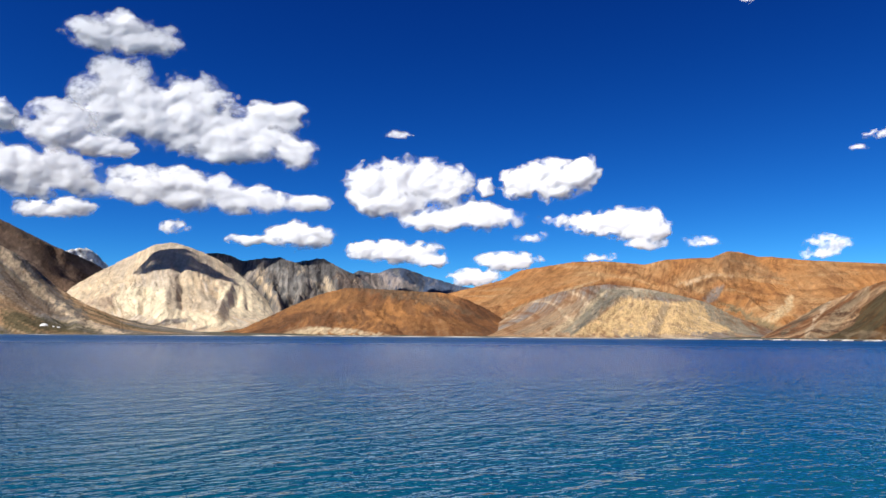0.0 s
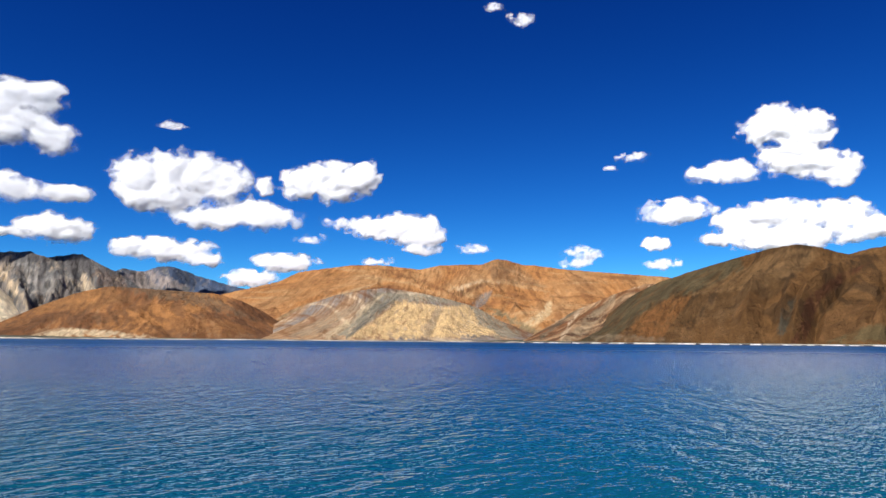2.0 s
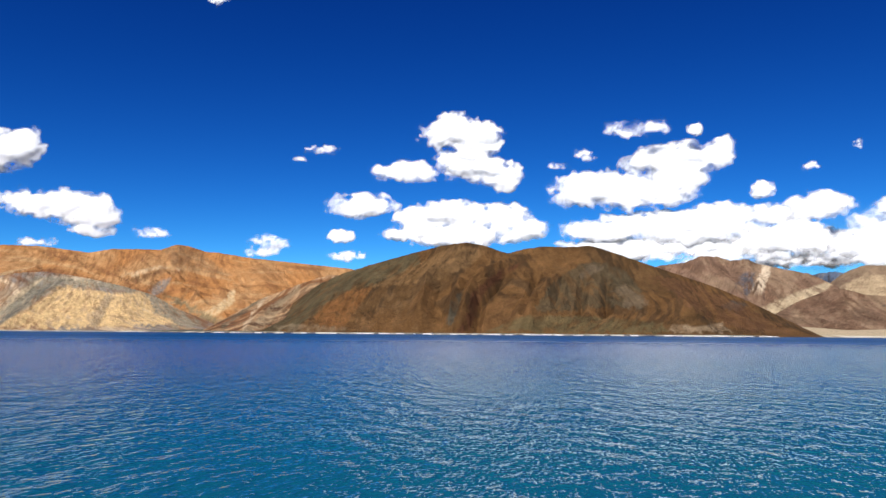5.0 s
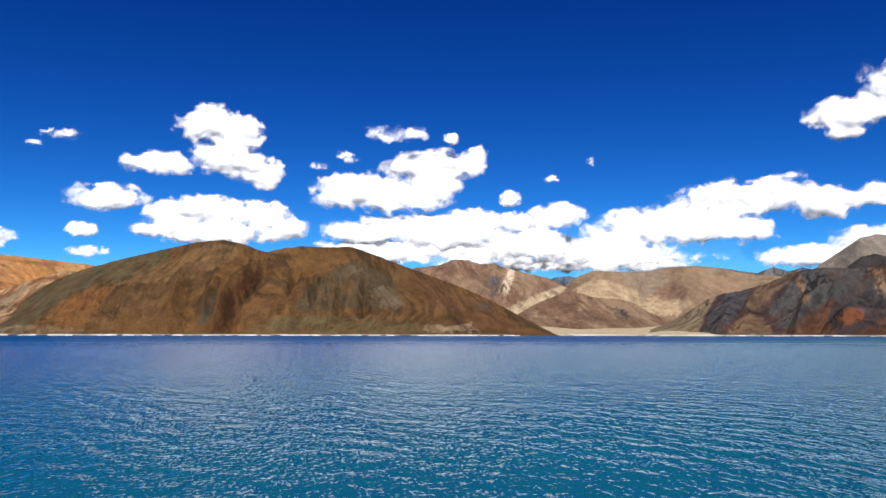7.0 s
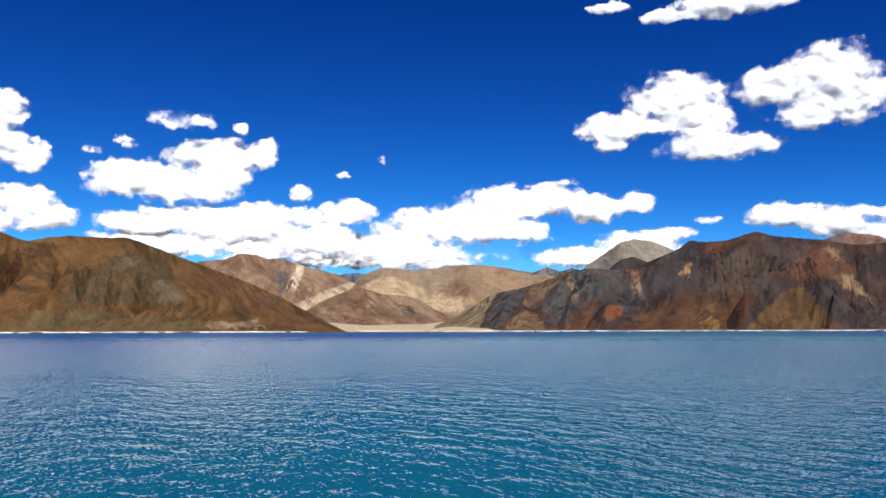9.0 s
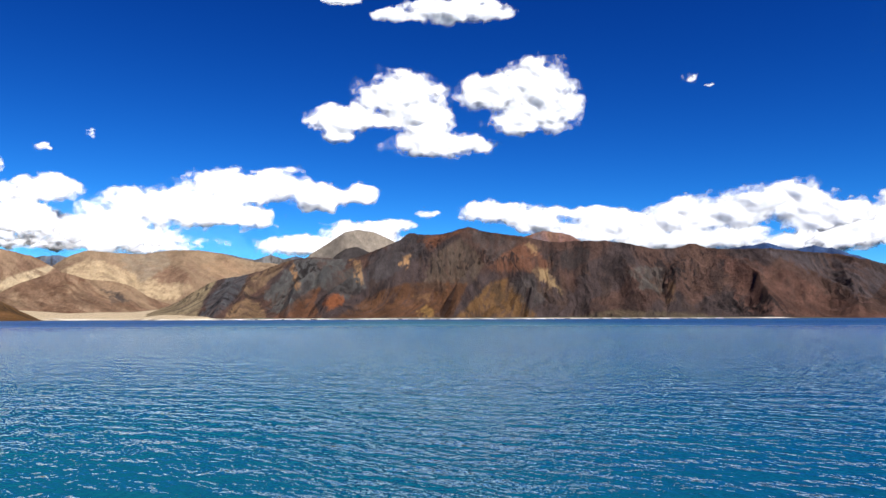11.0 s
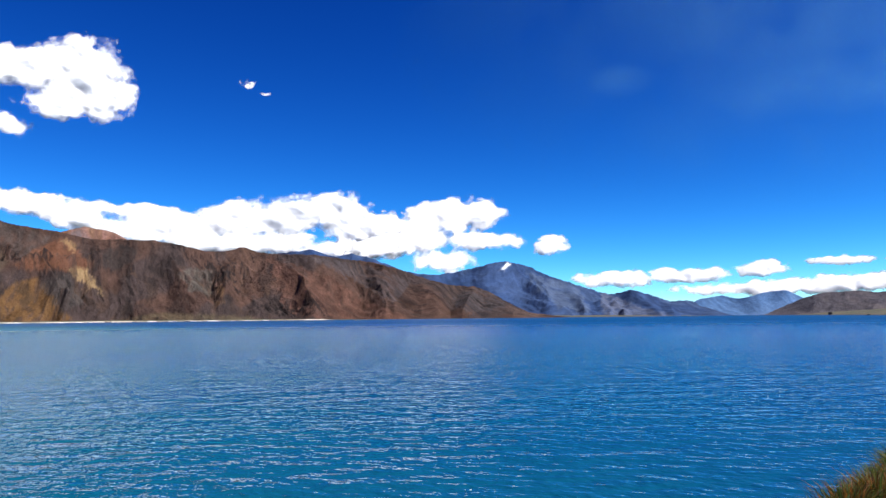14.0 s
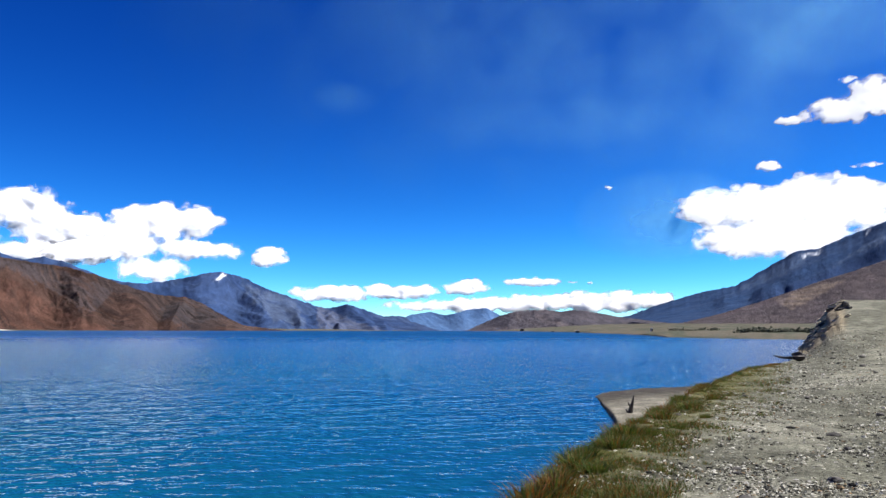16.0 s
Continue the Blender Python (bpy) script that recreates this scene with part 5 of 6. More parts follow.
cloud(4600, [(39.6, 14.5, 2.36, 1.44), (41.9, 14.0, 1.47, 1.37), (40.6, 12.3, 2.25, 1.46), (36.1, 11.7, 2.43, 0.85), (42.9, 11.6, 1.85, 1.02), (43.6, 10.7, 1.03, 0.57)])
cloud(4474, [(32.9, 9.2, 2.65, 0.93)])
cloud(4412, [(39.6, 8.7, 3.29, 0.99), (36.8, 8.0, 1.63, 1.06), (43.4, 8.5, 1.73, 1.03), (40.1, 7.2, 5.15, 1.03), (44.9, 7.5, 1.73, 0.91), (35.5, 7.1, 0.81, 0.49)])
cloud(4370, [(31.5, 6.9, 1.03, 0.56)])
cloud(4307, [(32.0, 5.5, 1.51, 0.53)], thin=True)
cloud(4600, [(53.0, 14.5, 2.45, 0.88)], thin=True)
cloud(4600, [(57.0, 14.2, 0.62, 0.43)])
cloud(4600, [(49.3, 12.8, 0.97, 0.53)], thin=True)
cloud(4600, [(47.3, 12.1, 0.82, 0.37)], thin=True)
cloud(4567, [(55.8, 12.2, 3.78, 1.19), (58.6, 12.9, 1.22, 0.63), (49.4, 10.3, 2.83, 1.39), (52.9, 10.0, 4.15, 1.46), (55.8, 11.0, 2.14, 1.04)])
cloud(4415, [(50.8, 7.4, 3.42, 1.06), (54.5, 7.8, 3.34, 0.89), (58.5, 8.3, 2.1, 1.03), (56.9, 7.1, 4.78, 1.0), (62.3, 8.2, 2.01, 0.78), (65.2, 8.6, 1.69, 0.69)])
cloud(4321, [(61.5, 6.3, 5.24, 0.94), (52.5, 6.1, 5.34, 0.94), (64.0, 5.0, 4.22, 0.5)])
cloud(4130, [(57.2, 5.4, 6.42, 0.6), (65.1, 5.5, 5.15, 0.84), (70.3, 5.0, 3.2, 0.74)], thin=True)
cloud(4130, [(64.1, 4.9, 4.37, 0.58), (70.9, 5.4, 5.6, 0.62)], thin=True)
cloud(4501, [(61.3, 9.8, 0.78, 0.67)])
cloud(4600, [(67.2, 12.3, 0.52, 0.37)], thin=True)
cloud(4564, [(64.4, 11.2, 0.57, 0.38)], thin=True)
cloud(4250, [(76.9, 9.3, 4.11, 1.19), (80.0, 9.6, 2.19, 1.2), (85.7, 9.0, 1.35, 0.82), (82.7, 8.7, 2.43, 1.05), (72.4, 7.6, 5.49, 1.47), (68.1, 6.0, 4.66, 1.13), (64.6, 8.5, 2.16, 0.95), (63.0, 6.4, 2.94, 1.3), (68.8, 5.1, 5.83, 0.68), (76.9, 7.1, 3.13, 0.96)])
cloud(4600, [(88.55, 16.15, 3.27, 1.66), (84.76, 14.36, 3.36, 1.04), (90.21, 14.32, 2.3, 1.8), (91.45, 12.57, 4.33, 0.96), (84.13, 13.23, 1.42, 0.65)])
cloud(4600, [(98.63, 16.64, 2.63, 2.0), (95.23, 16.16, 2.94, 1.4), (99.87, 15.12, 2.06, 1.94), (97.84, 14.18, 2.8, 1.18)])
cloud(4150, [(92.5, 21.9, 4.13, 0.98), (88.2, 21.6, 1.82, 0.45), (95.4, 21.8, 1.65, 0.75)])
cloud(4150, [(84.0, 22.5, 1.55, 0.45)])
cloud(4600, [(109.6, 16.5, 0.62, 0.41), (110.9, 15.9, 0.72, 0.15)], thin=True)
cloud(4170, [(85.8, 6.1, 3.28, 0.98), (82.1, 5.2, 4.05, 0.81), (88.2, 6.7, 1.48, 0.53)])
cloud(4402, [(90.7, 7.6, 1.15, 0.41)], thin=True)
cloud(4361, [(95.3, 7.7, 2.46, 0.9), (98.6, 7.1, 2.75, 1.02), (103.0, 7.2, 2.28, 0.89), (104.6, 6.4, 4.53, 1.12), (108.5, 7.0, 2.53, 1.42), (112.3, 7.4, 3.01, 1.39), (115.8, 7.9, 2.52, 1.35), (118.5, 6.5, 3.04, 1.32), (109.6, 5.4, 6.97, 0.86), (116.4, 4.9, 4.9, 0.82), (102.6, 6.1, 3.53, 0.73)])
cloud(4328, [(124.5, 7.4, 3.52, 1.26), (126.3, 7.8, 2.12, 0.86), (127.1, 5.5, 2.6, 0.7), (121.4, 5.8, 4.57, 1.2), (123.7, 4.1, 2.26, 0.95), (119.0, 5.2, 3.14, 0.89)])
cloud(4287, [(131.7, 5.2, 1.16, 0.75), (131.2, 4.9, 0.83, 0.53)])
cloud(4187, [(136.3, 2.6, 3.14, 0.61), (140.7, 2.8, 3.43, 0.57), (145.8, 3.1, 1.8, 0.55)])
cloud(4217, [(150.6, 3.5, 1.97, 0.31)])
cloud(4740, [(147.3, 1.8, 6.9, 0.57), (156.2, 2.0, 3.8, 0.8), (158.9, 2.2, 1.68, 0.56), (151.4, 2.0, 4.01, 0.65)])
cloud(4519, [(156.2, 10.2, 0.28, 0.16)], thin=True)
cloud(4217, [(153.5, 3.5, 0.44, 0.1)], thin=True)
cloud(4213, [(154.8, 3.4, 0.28, 0.12)], thin=True)
cloud(4402, [(164.4, 8.5, 3.27, 1.47), (169.7, 8.6, 3.42, 1.63), (172.4, 8.2, 2.2, 1.67), (167.3, 8.0, 3.07, 1.14), (165.8, 6.2, 4.15, 1.38), (168.6, 6.2, 4.77, 1.5)])
cloud(3000, [(167.0, 11.1, 0.83, 0.38)])
cloud(2000, [(171.7, 14.3, 2.39, 0.89), (173.5, 14.9, 1.53, 1.33), (168.4, 14.0, 1.01, 0.26)])
cloud(3000, [(173.1, 10.7, 1.06, 0.22)], thin=True)
cloud(2000, [(172.2, 16.2, 0.69, 0.28)], thin=True)
# unseen, added over the valley to shade the pale mountain and its foot
cloud(2927, [(-46.1, 28.6, 4.0, 0.6)])
cloud(2700, [(-44.59, 23.98, 1.3, 0.45), (-43.91, 24.38, 1.3, 0.45), (-42.83, 25.26, 1.3, 0.45), (-42.61, 26.97, 1.3, 0.45), (-42.48, 28.52, 1.3, 0.45)])


def veil(az, el, wide, high, thick, dist=4700):
    """A thin sheet of high cloud that fades out towards its edges."""
    u, v = np.meshgrid(np.linspace(-1, 1, 40), np.linspace(-1, 1, 24), indexing="ij")
    a, e = np.radians(az + wide * u), np.radians(el + high * v)
    fade = thick * np.clip(1 - np.hypot(u, v), 0, 1) ** 0.8
    ob = grid_mesh("sky_veil", np.sin(a) * np.cos(e) * dist, np.cos(a) * np.cos(e) * dist, np.sin(e) * dist, np.repeat(fade[..., None], 3, -1), VEIL)
    return tagged(ob, "thin bluish veil of high cirrus cloud and added sky brightness", "cloud")


veil(160, 8.0, 6.5, 3.4, 0.9)
veil(163, 15, 10, 5, 0.14)
veil(136.9, 16.6, 2.4, 1.2, 0.5)
veil(152, 14.8, 9, 2.0, 0.3)
veil(170, 20.5, 9, 4, 0.35)
# wide sheet added to brighten the sky on the sun's side
veil(152, 20, 32, 13, 0.26)
veil(70, 5.5, 11, 3.0, 0.75)


# ---- on the near shore ----


def spot(az, r):
    """A place on the ground at an azimuth and distance."""
    z = float(ground_height(np.array([az]), np.array([r]))[0][0])
    return Vector((math.sin(radians(az)) * r, math.cos(radians(az)) * r, z))


def soup(name, verts, faces, tint, mat):
    me = bpy.data.meshes.new(name)
    me.from_pydata(verts.tolist(), [], faces.tolist())
    at = me.color_attributes.new("tint", "FLOAT_COLOR", "POINT")
    at.data.foreach_set("color", np.concatenate([tint, np.ones((len(tint), 1))], 1).ravel())
    me.materials.append(mat)
    return me


GREENS = np.array([(0.04, 0.075, 0.009), (0.075, 0.095, 0.014), (0.02, 0.04, 0.005), (0.10, 0.08, 0.02), (0.18, 0.066, 0.010), (0.12, 0.040, 0.008)])


def blades(roots, heights, hues, count, rnd):
    """Bent, tapering blades round each root; hues give the share of rusty ones."""
    n = len(roots)
    root = np.repeat(roots, count, 0)
    h = np.repeat(heights, count) * rnd.uniform(0.45, 1.1, n * count)
    spread = np.repeat(heights, count)[:, None] * 0.42
    off = rnd.normal(0, 1, (n * count, 2)) * spread
    base = root + np.concatenate([off, np.zeros((n * count, 1))], 1) - np.array([0, 0, 0.02])
    lean = off * 0.9 + rnd.normal(0, 0.22, (n * count, 2)) * h[:, None]
    a = rnd.uniform(0, math.pi, n * count)
    w = rnd.uniform(0.0025, 0.006, n * count) * (0.6 + h * 2)
    side = np.stack([np.cos(a) * w, np.sin(a) * w, 0 * w], 1)
    mid = base + np.stack([lean[:, 0] * 0.35, lean[:, 1] * 0.35, h * 0.6], 1)
    tip = base + np.stack([lean[:, 0], lean[:, 1], h], 1)
    verts = np.stack([base - side, base + side, mid - side * 0.8, mid + side * 0.8, tip], 1).reshape(-1, 3)
    k = np.arange(n * count)[:, None] * 5
    faces = np.concatenate([k + np.array([[0, 1, 3]]), k + np.array([[0, 3, 2]]), k + np.array([[2, 3, 4]])], 0)
    rusty = rnd.random(n * count) < np.repeat(hues, count)
    pick = np.where(rusty, rnd.randint(3, 6, n * count), rnd.randint(0, 4, n * count))
    tint = np.repeat(GREENS[pick] * rnd.uniform(0.7, 1.3, (n * count, 1)), 5, 0)
    return verts, faces, tint


def scatter(rnd, n, az0, az1, r0, r1):
    az = rnd.uniform(az0, az1, n)
    r = np.exp(rnd.uniform(math.log(r0), math.log(r1), n))
    z, inside, sandy, far, bank = ground_height(az, r)
    p = np.stack([np.sin(np.radians(az)) * r, np.cos(np.radians(az)) * r, z], 1)
    return az, r, p, inside, bank


rnd = np.random.RandomState(31)
az, r, p, inside, bank = scatter(rnd, 60000, 140, 168, 5.5, 42)
gap = bank * 1.05 - r
belt = 0.55 + 0.075 * bank
clump = fbm(p[:, 0] * 0.8, p[:, 1] * 0.8, 120, 3)
keep = (gap > -0.05 * bank) & (gap < belt * (1.0 + 1.5 * clump)) & (rnd.random(len(az)) < 0.75)
edge_near = np.clip(1 - gap[keep] / belt[keep], 0, 1.3)
tall = (0.05 + 0.18 * edge_near ** 1.2) * (1 + 1.1 * clump[keep]) * np.where(az[keep] > 164, 0.8, 1)
rust = np.clip(0.3 + 1.2 * fbm(p[keep, 0] * 0.5, p[keep, 1] * 0.5, 121, 3) + 0.35 * (gap[keep] < 0.25) + 0.3 * (az[keep] < 150.5), 0.05, 0.95)
v, f, t = blades(p[keep], np.clip(tall, 0.04, 0.3), rust, 32, rnd)
tagged(new("grass", soup("grass", v, f, t, GRASS)), "green and rusty grass fringe along the bank's edge", "grass", kind="stuff")

# sparse short grass further in
keep = (gap > belt * 0.6) & (gap < 1.2 + 0.6 * bank) & (rnd.random(len(az)) < 0.75 * np.clip(1.4 - gap / (0.9 + 0.45 * bank), 0, 1)) & (clump > -0.1)
v, f, t = blades(p[keep], rnd.uniform(0.025, 0.085, keep.sum()) * (1 + 1.2 * np.clip(clump[keep], 0, 1)), np.full(keep.sum(), 0.25), 16, rnd)
tagged(new("short_grass", soup("short_grass", v, f, t, GRASS)), "sparse short dry grass on the gravel", "grass", kind="stuff")

# single big tufts
for az1, r1, h1, rusty in ((149.2, 7.7, 0.42, 0.9), (150.4, 7.6, 0.32, 0.5), (152.2, 8.2, 0.34, 0.6), (153.6, 9.6, 0.30, 0.15), (155.0, 9.3, 0.24, 0.1), (156.4, 11.2, 0.30, 0.15), (157.2, 12.4, 0.32, 0.2), (158.4, 12.6, 0.26, 0.1), (159.6, 15.0, 0.32, 0.35), (161.5, 17.2, 0.34, 0.2), (160.6, 13.6, 0.18, 0.1), (163.0, 19.5, 0.3, 0.3), (162.4, 15.4, 0.16, 0.1), (150.6, 6.9, 0.2, 0.5)):
    q = spot(az1, r1)
    v, f, t = blades(np.array([(0, 0, 0)]), np.array([h1 * 0.68]), np.array([rusty]), 420, rnd)
    ob = new("grass_tuft", soup("grass_tuft", v, f, t, GRASS))
    ob.location = q
    tagged(ob, "rust-orange tuft of dry lakeside grass" if rusty > 0.45 else "dense green tuft of lakeside grass", "grass tuft", group="tufts along the bank")


def stone_shape(seed, detail=1, rough=0.3):
    bm = bmesh.new()
    bmesh.ops.create_icosphere(bm, subdivisions=detail, radius=1.0)
    q = random.Random(seed)
    for vert in bm.verts:
        vert.co *= 1 + q.uniform(-rough, rough)
    return bm


# gravel
shapes = []
for i in range(5):
    bm = stone_shape(i, 1)
    if i < 3:
        bm.free()
        bm = bmesh.new()
        bmesh.ops.create_cone(bm, cap_ends=False, segments=4, radius1=1.0, radius2=0.0, depth=1.0, matrix=Matrix.Translation((0, 0, 0.35)))
        q = random.Random(i)
        for vert in bm.verts:
            vert.co += Vector((q.uniform(-0.3, 0.3), q.uniform(-0.3, 0.3), q.uniform(-0.15, 0.2)))
        bm.verts.index_update()
        bmesh.ops.triangulate(bm, faces=bm.faces[:])
    shapes.append((np.array([vert.co[:] for vert in bm.verts]), np.array([[vert.index for vert in face.verts] for face in bm.faces])))
    bm.free()
HUES = np.array([(0.13, 0.127, 0.1), (0.25, 0.24, 0.19), (0.46, 0.44, 0.37), (0.03, 0.029, 0.025), (0.4, 0.38, 0.34), (0.17, 0.12, 0.07)])
az, r, p, inside, bank = scatter(rnd, 120000, 147, 177, 5.0, 55)
keep = (inside > 0.97) & (rnd.random(len(az)) < 0.25 + 0.75 * step(fbm(p[:, 0] * 0.5, p[:, 1] * 0.5, 130, 3), -0.25, 0.2))
keep &= rnd.random(len(az)) > 0.8 * np.clip(1.2 - (bank - r) / (1.6 + 0.55 * bank), 0, 1) * (az < 167)  # turf holds the stones
p, r = p[keep], r[keep]
size = np.exp(rnd.normal(-4.55, 0.45, len(p))) * (0.75 + r * 0.03)
vs, fs, ts, base = [], [], [], 0
for k in range(5):
    pick = np.arange(len(p)) % 5 == k
    sv, sf = shapes[k]
    q, s, n = p[pick], size[pick], pick.sum()
    turn = rnd.uniform(0, math.tau, n)
    sx, sy, sz = s * rnd.uniform(0.8, 1.4, n), s * rnd.uniform(0.7, 1.1, n), s * rnd.uniform(0.4, 0.8, n)
    x, y = sv[None, :, 0] * sx[:, None], sv[None, :, 1] * sy[:, None]
    co, si = np.cos(turn)[:, None], np.sin(turn)[:, None]
    vs.append(np.stack([x * co - y * si + q[:, :1], x * si + y * co + q[:, 1:2], sv[None, :, 2] * sz[:, None] + q[:, 2:3] + 0.2 * sz[:, None]], -1).reshape(-1, 3))
    fs.append((sf[None] + (np.arange(n) * len(sv))[:, None, None]).reshape(-1, 3) + base)
    base += n * len(sv)
    ts.append(np.repeat(HUES[rnd.choice(6, n, p=[0.2, 0.22, 0.14, 0.34, 0.04, 0.06])] * rnd.uniform(0.8, 1.2, (n, 1)), len(sv), 0))
tagged(new("gravel", soup("gravel", np.concatenate(vs), np.concatenate(fs), np.concatenate(ts), STONE)), "loose grey and tan gravel on the terrace", "gravel", kind="stuff")

# larger stones
rs = random.Random(77)
for i in range(46):
    az1, r1 = rs.uniform(151, 176), math.exp(rs.uniform(math.log(6.5), math.log(45)))
    z, inside1, *rest, bank1 = ground_height(np.array([az1]), np.array([r1]))
    if inside1[0] < 0.98:
        continue
    ob = part("stone", stone_shape(100 + i, 2, 0.16), DARK_ROCK)
    s = rs.uniform(0.025, 0.055) * (1 + r1 / 30)
    ob.matrix_world = Matrix.Translation(spot(az1, r1) + Vector((0, 0, s * 0.2))) @ Matrix.Rotation(rs.uniform(0, 6), 4, "Z") @ Matrix.Diagonal((s * 1.3, s, s * 0.6, 1))
    tagged(ob, "dark angular stone lying on the gravel", "stone", group="stones on the gravel")


def rock_block(seed):
    """An angular slab: a split block with broken corners."""
    q = random.Random(seed)
    bm = bmesh.new()
    bmesh.ops.create_cube(bm, size=2.0)
    bmesh.ops.subdivide_edges(bm, edges=bm.edges[:], cuts=2, use_grid_fill=True)
    for vert in bm.verts:
        vert.co *= 1 + q.uniform(-0.22, 0.12)
        vert.co += Vector((q.uniform(-0.12, 0.12), q.uniform(-0.12, 0.12), q.uniform(-0.1, 0.1)))
    return bm


# the eroded bank: tilted earth slabs, and blocks darkened for the overhang's shade along its broken edge
for i in range(72):
    f = rs.random()
    az1 = 168.3 + 2.9 * f + rs.uniform(-0.15, 0.15)
    q = spot(az1, rs.uniform(60, 86))
    dark = rs.random() < 0.12 + 0.4 * (f > 0.75)
    s = rs.uniform(0.12, 0.3) * (0.6 + 0.7 * f)
    ob = part("bank_rock", rock_block(300 + i), DARK_ROCK if dark else BANK_ROCK)
    ob.matrix_world = Matrix.Translation(q - Vector((0, 0, s * 0.15))) @ Matrix.Rotation(-radians(az1) + rs.uniform(-0.5, 0.5), 4, "Z") @ Matrix.Rotation(radians(rs.uniform(-42, -8)), 4, "Y") @ Matrix.Diagonal((s * 1.7, s, s * 0.42, 1))
    tagged(ob, "dark block of the eroded bank, its overhang's shade in its colour" if dark else "tilted slab of tan earth on the eroded bank", "rock", group="blocks of the eroded bank")


def limb(points, radii, sides=9, seed=0):
    """A bent branch as one closed tube with uneven rings."""
    q = random.Random(seed)
    bm = bmesh.new()
    rings = []
    for i, (c, w) in enumerate(zip(points, radii)):
        c = Vector(c)
        axis = (Vector(points[min(i + 1, len(points) - 1)]) - Vector(points[max(i - 1, 0)])).normalized()
        u = axis.orthogonal().normalized()
        v2 = axis.cross(u)
        rings.append([bm.verts.new(c + (u * math.cos(math.tau * j / sides) + v2 * math.sin(math.tau * j / sides)) * w * q.uniform(0.85, 1.15)) for j in range(sides)])
    for a, b in zip(rings, rings[1:]):
        for j in range(sides):
            bm.faces.new((a[j], a[(j + 1) % sides], b[(j + 1) % sides], b[j]))
    bm.faces.new(rings[0][::-1])
    bm.faces.new(rings[-1])
    return bm


# a log with its root stump on the wet beach
log = tagged(new("driftwood_log"), "dark driftwood log with a root stump on the beach", "driftwood")
log.location = spot(167.9, 46.0) + Vector((0, 0, 0.03))
log.scale = (0.5, 0.5, 0.6)
log.rotation_euler = (0, 0, -radians(168.15))
part("trunk", limb([(0.1, 0, 0.25), (-0.5, 0.1, 0.22), (-1.0, 0.1, 0.28), (-1.7, 0, 0.42)][::-1], [0.06, 0.09, 0.11, 0.14], seed=3), DRIFTWOOD, log)
stump = part("stump", stone_shape(900, 2, 0.25), DRIFTWOOD, log, "gnarled dark root stump")
stump.matrix_local = Matrix.Translation((0.75, 0, 0.35)) @ Matrix.Diagonal((0.75, 0.45, 0.42, 1))

# a dead twig on the spit
twig = tagged(new("dead_twig"), "dark dead twig standing in the sand", "twig")
twig.location = spot(157.5, 24.5)
twig.scale = (0.9, 0.9, 0.8)
part("stem", limb([(0.06, 0, -0.05), (0.02, 0, 0.2), (-0.05, 0, 0.42), (-0.1, 0.02, 0.66)], [0.08, 0.07, 0.045, 0.015], 7, 5), DRIFTWOOD, twig)
part("branch", limb([(0.0, 0, 0.2), (0.08, 0.02, 0.32), (0.1, 0.03, 0.42)], [0.04, 0.03, 0.012], 6, 6), DRIFTWOOD, twig)
part("root", limb([(0.03, 0, 0.02), (0.14, 0.02, 0.05), (0.2, 0.0, 0.12)], [0.05, 0.05, 0.03], 7, 7), DRIFTWOOD, twig)

# ---- far shore details ----


def shrub(az1, r1, s, seed):
    """A low thorn bush: a few stems and a ragged crown of small clumps."""
    q = random.Random(seed)
    ob = tagged(new("shrub"), "dark low thorn shrub on the far shore plain", "shrub", group="shrubs on the far plain")
    ob.location = spot(az1, r1)
    for i in range(3):
        part("stem", limb([(0, 0, -0.1), (q.uniform(-0.3, 0.3) * s, q.uniform(-0.3, 0.3) * s, 0.4 * s), (q.uniform(-0.7, 0.7) * s, q.uniform(-0.4, 0.4) * s, 0.8 * s)], [0.08 * s, 0.05 * s, 0.02 * s], 5, seed + i), SHRUB_WOOD, ob)
    crown = bmesh.new()
    for i in range(26):
        c = Vector((q.gauss(0, 0.9) * s, q.gauss(0, 0.5) * s, abs(q.gauss(0.55, 0.3)) * s))
        w = q.uniform(0.15, 0.36) * s
        m = Matrix.Translation(c) @ Matrix.Rotation(q.uniform(0, 6), 4, Vector((q.random(), q.random(), 1))) @ Matrix.Diagonal((w * 1.3, w, w * 0.8, 1))
        start = len(crown.verts)
        bmesh.ops.create_icosphere(crown, subdivisions=1, radius=1.0, matrix=m)
        crown.verts.ensure_lookup_table()
        for vert in crown.verts[start:]:
            vert.co += Vector((q.uniform(-1, 1), q.uniform(-1, 1), q.uniform(-1, 1))) * w * 0.35
    part("crown", crown, SHRUB_LEAF, ob)


for i in range(34):
    f = i / 33
    shrub(164.7 + 4.9 * f + rs.uniform(-0.08, 0.08), 420 + rs.uniform(-25, 25), rs.uniform(1.0, 2.0) * (1.25 if 0.15 < f < 0.35 else 0.9), 700 + i)
for i in range(12):
    shrub(160.2 + 3.2 * i / 11 + rs.uniform(-0.1, 0.1), 520 + rs.uniform(-30, 30), rs.uniform(0.8, 1.5), 760 + i)


def box(w, d, h, x=0, y=0, z=0, bevel=0.04):
    bm = bmesh.new()
    bmesh.ops.create_cube(bm, size=1.0, matrix=Matrix.Translation((x, y, z + h / 2)) @ Matrix.Diagonal((w, d, h, 1)))
    bmesh.ops.bevel(bm, geom=bm.edges[:], offset=bevel, segments=1, affect="EDGES")
    return bm


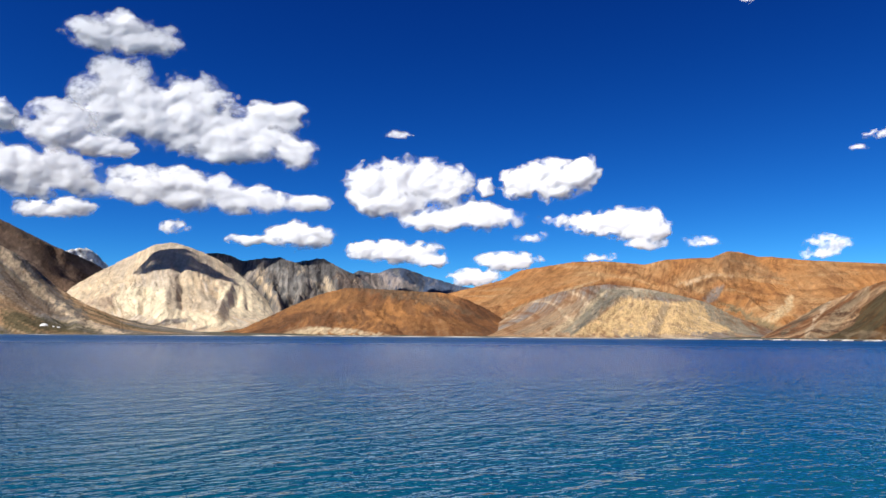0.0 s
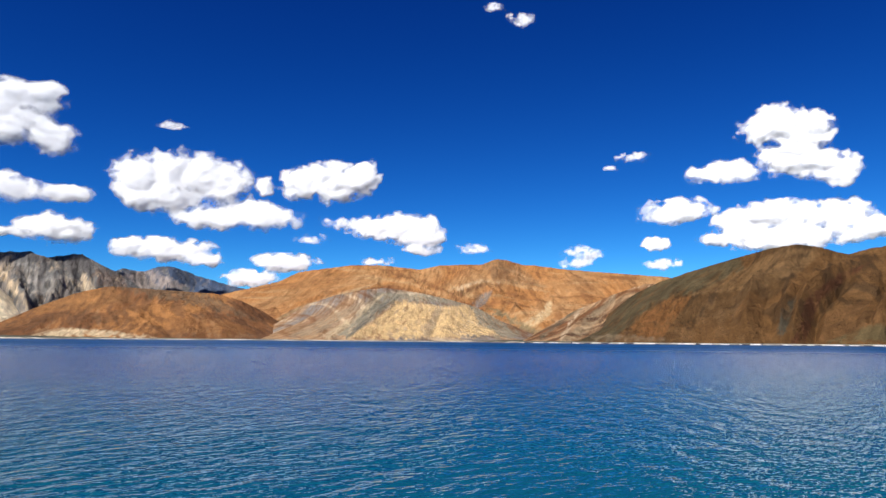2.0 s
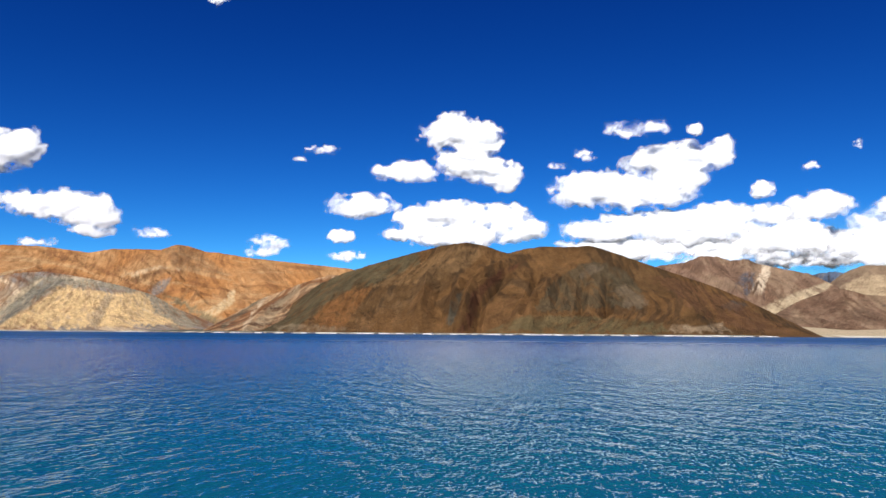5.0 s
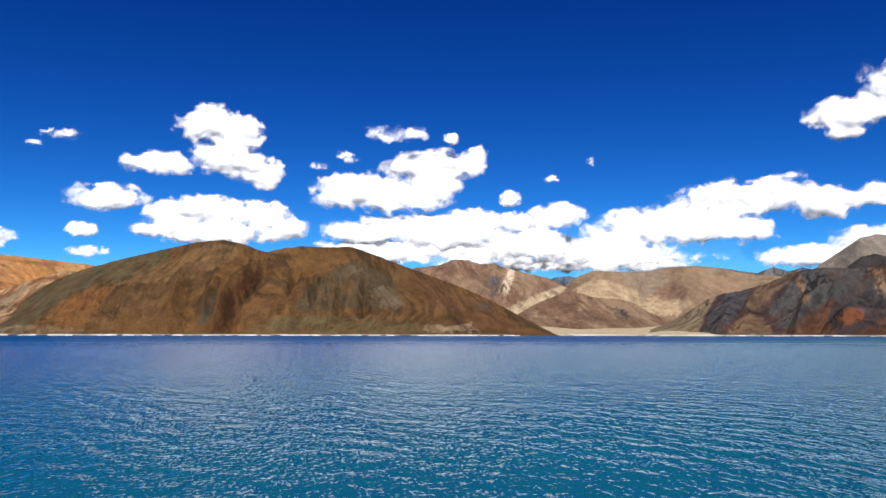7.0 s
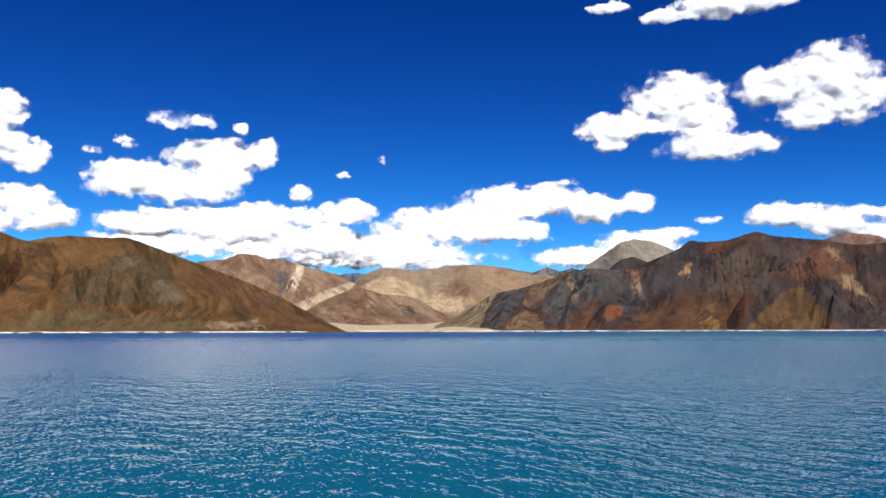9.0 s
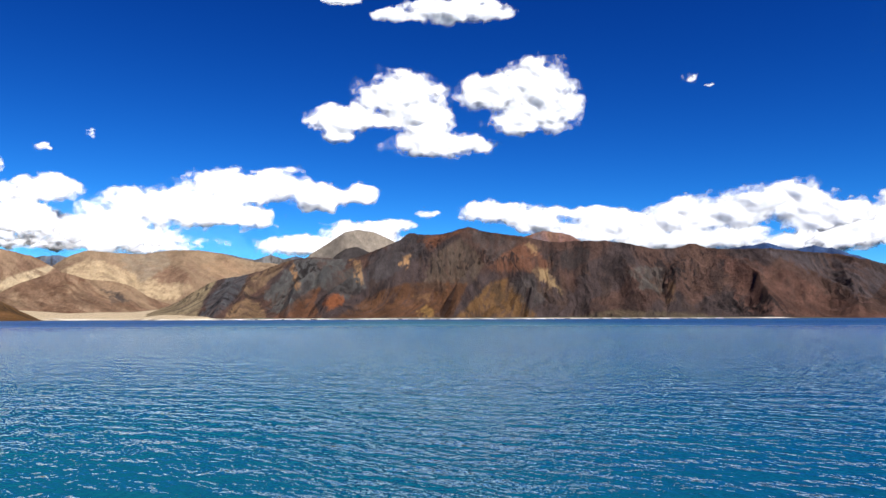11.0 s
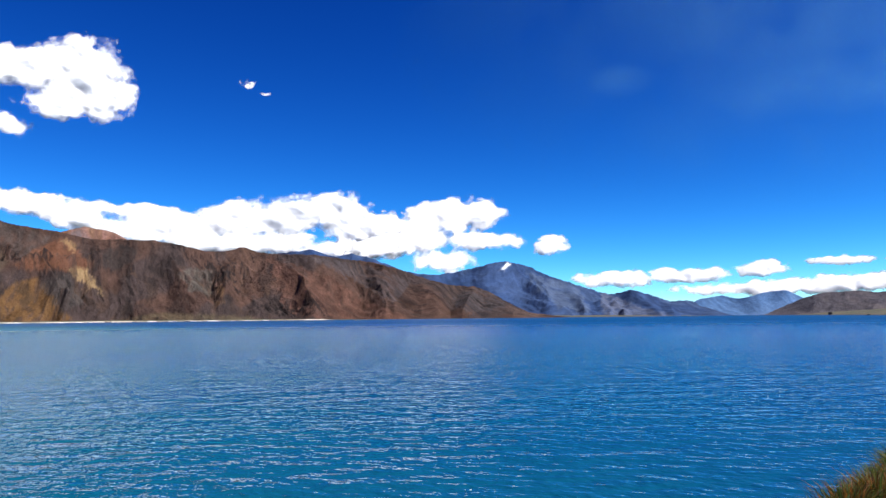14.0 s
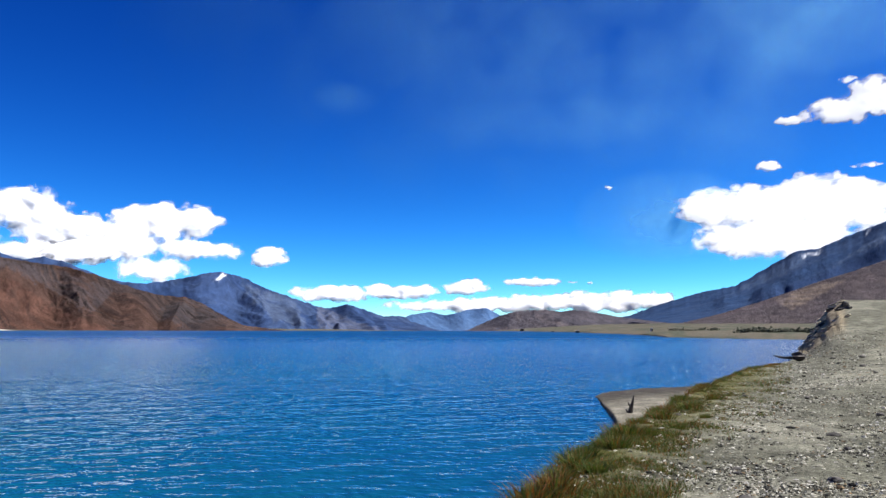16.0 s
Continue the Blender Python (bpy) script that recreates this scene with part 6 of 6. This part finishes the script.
def hut(az1, r1, w, d, h, wall, roof, label):
    ob = tagged(new("hut"), label, "hut")
    ob.location = spot(az1, r1)
    ob.rotation_euler = (0, 0, -radians(az1))
    part("wall", box(w, d, h, z=-0.2), wall, ob)
    part("roof", box(w * 1.12, d * 1.15, 0.3, z=h - 0.2), roof, ob)
    part("door", box(0.9, 0.1, 1.9, x=w * 0.2, y=-d / 2 - 0.03, bevel=0.02), DARK_WALL, ob)
    part("window", box(0.9, 0.08, 0.8, x=-w * 0.22, y=-d / 2 - 0.02, z=1.0, bevel=0.02), DARK_WALL, ob)


hut(153.85, 820, 3.6, 3.2, 4.4, DARK_WALL, WHITE_PAINT, "dark two-storey hut with a pale roof on the far shore")
hut(159.0, 560, 1.9, 1.9, 2.0, WHITE_PAINT, WHITE_PAINT, "small white hut on the far shore plain")
hut(149.9, 2080, 9, 7, 5.5, DARK_WALL, DARK_WALL, "low dark sheds by the headland")
hut(152.1, 1400, 5, 4, 3.2, DARK_WALL, DARK_WALL, "low dark shed near the water")

# white tents at the foot of the scree slope
for az1, r1, w in ((-26.8, 1640, 7.5), (-26.25, 1635, 2.6), (-25.95, 1630, 3.0)):
    bm = bmesh.new()
    bmesh.ops.create_icosphere(bm, subdivisions=3, radius=1.0, matrix=Matrix.Diagonal((w, w * 0.8, w * 0.62, 1)))
    bmesh.ops.bisect_plane(bm, geom=bm.verts[:] + bm.edges[:] + bm.faces[:], plane_co=(0, 0, -0.3), plane_no=(0, 0, -1), clear_outer=True)
    ob = tagged(part("tent", bm, WHITE_PAINT), "white dome tent below the scree slope", "tent", group="tents below the slope")
    ob.location = (math.sin(radians(az1)) * r1, math.cos(radians(az1)) * r1, 16 + (r1 - 1640) * 0.3)

# salt-crusted rocks along the waterline of the hills
for i in range(150):
    az1 = rs.choice((rs.uniform(22, 64), rs.uniform(22, 64), rs.uniform(76, 112)))
    shore1 = float(np.interp(az1, SHORE_AZ, SHORE_R))
    s = rs.uniform(1.0, 3.4)
    pale = rs.random() < 0.65
    ob = part("shore_rock", rock_block(1000 + i % 12), SALT_ROCK if pale else DARK_ROCK)
    r1 = shore1 * (1 + 0.012 * float(fbm(np.array([az1 * 0.8]), np.array([7.7]), 92, 5)[0])) + rs.uniform(-3, 8)
    ob.matrix_world = Matrix.Translation((math.sin(radians(az1)) * r1, math.cos(radians(az1)) * r1, 0.2)) @ Matrix.Rotation(-radians(az1), 4, "Z") @ Matrix.Diagonal((s * 2.2, s, s * 0.5, 1))
    tagged(ob, "pale salt-crusted rock at the waterline" if pale else "dark boulder at the waterline", "rock", group="rocks along the far waterline")
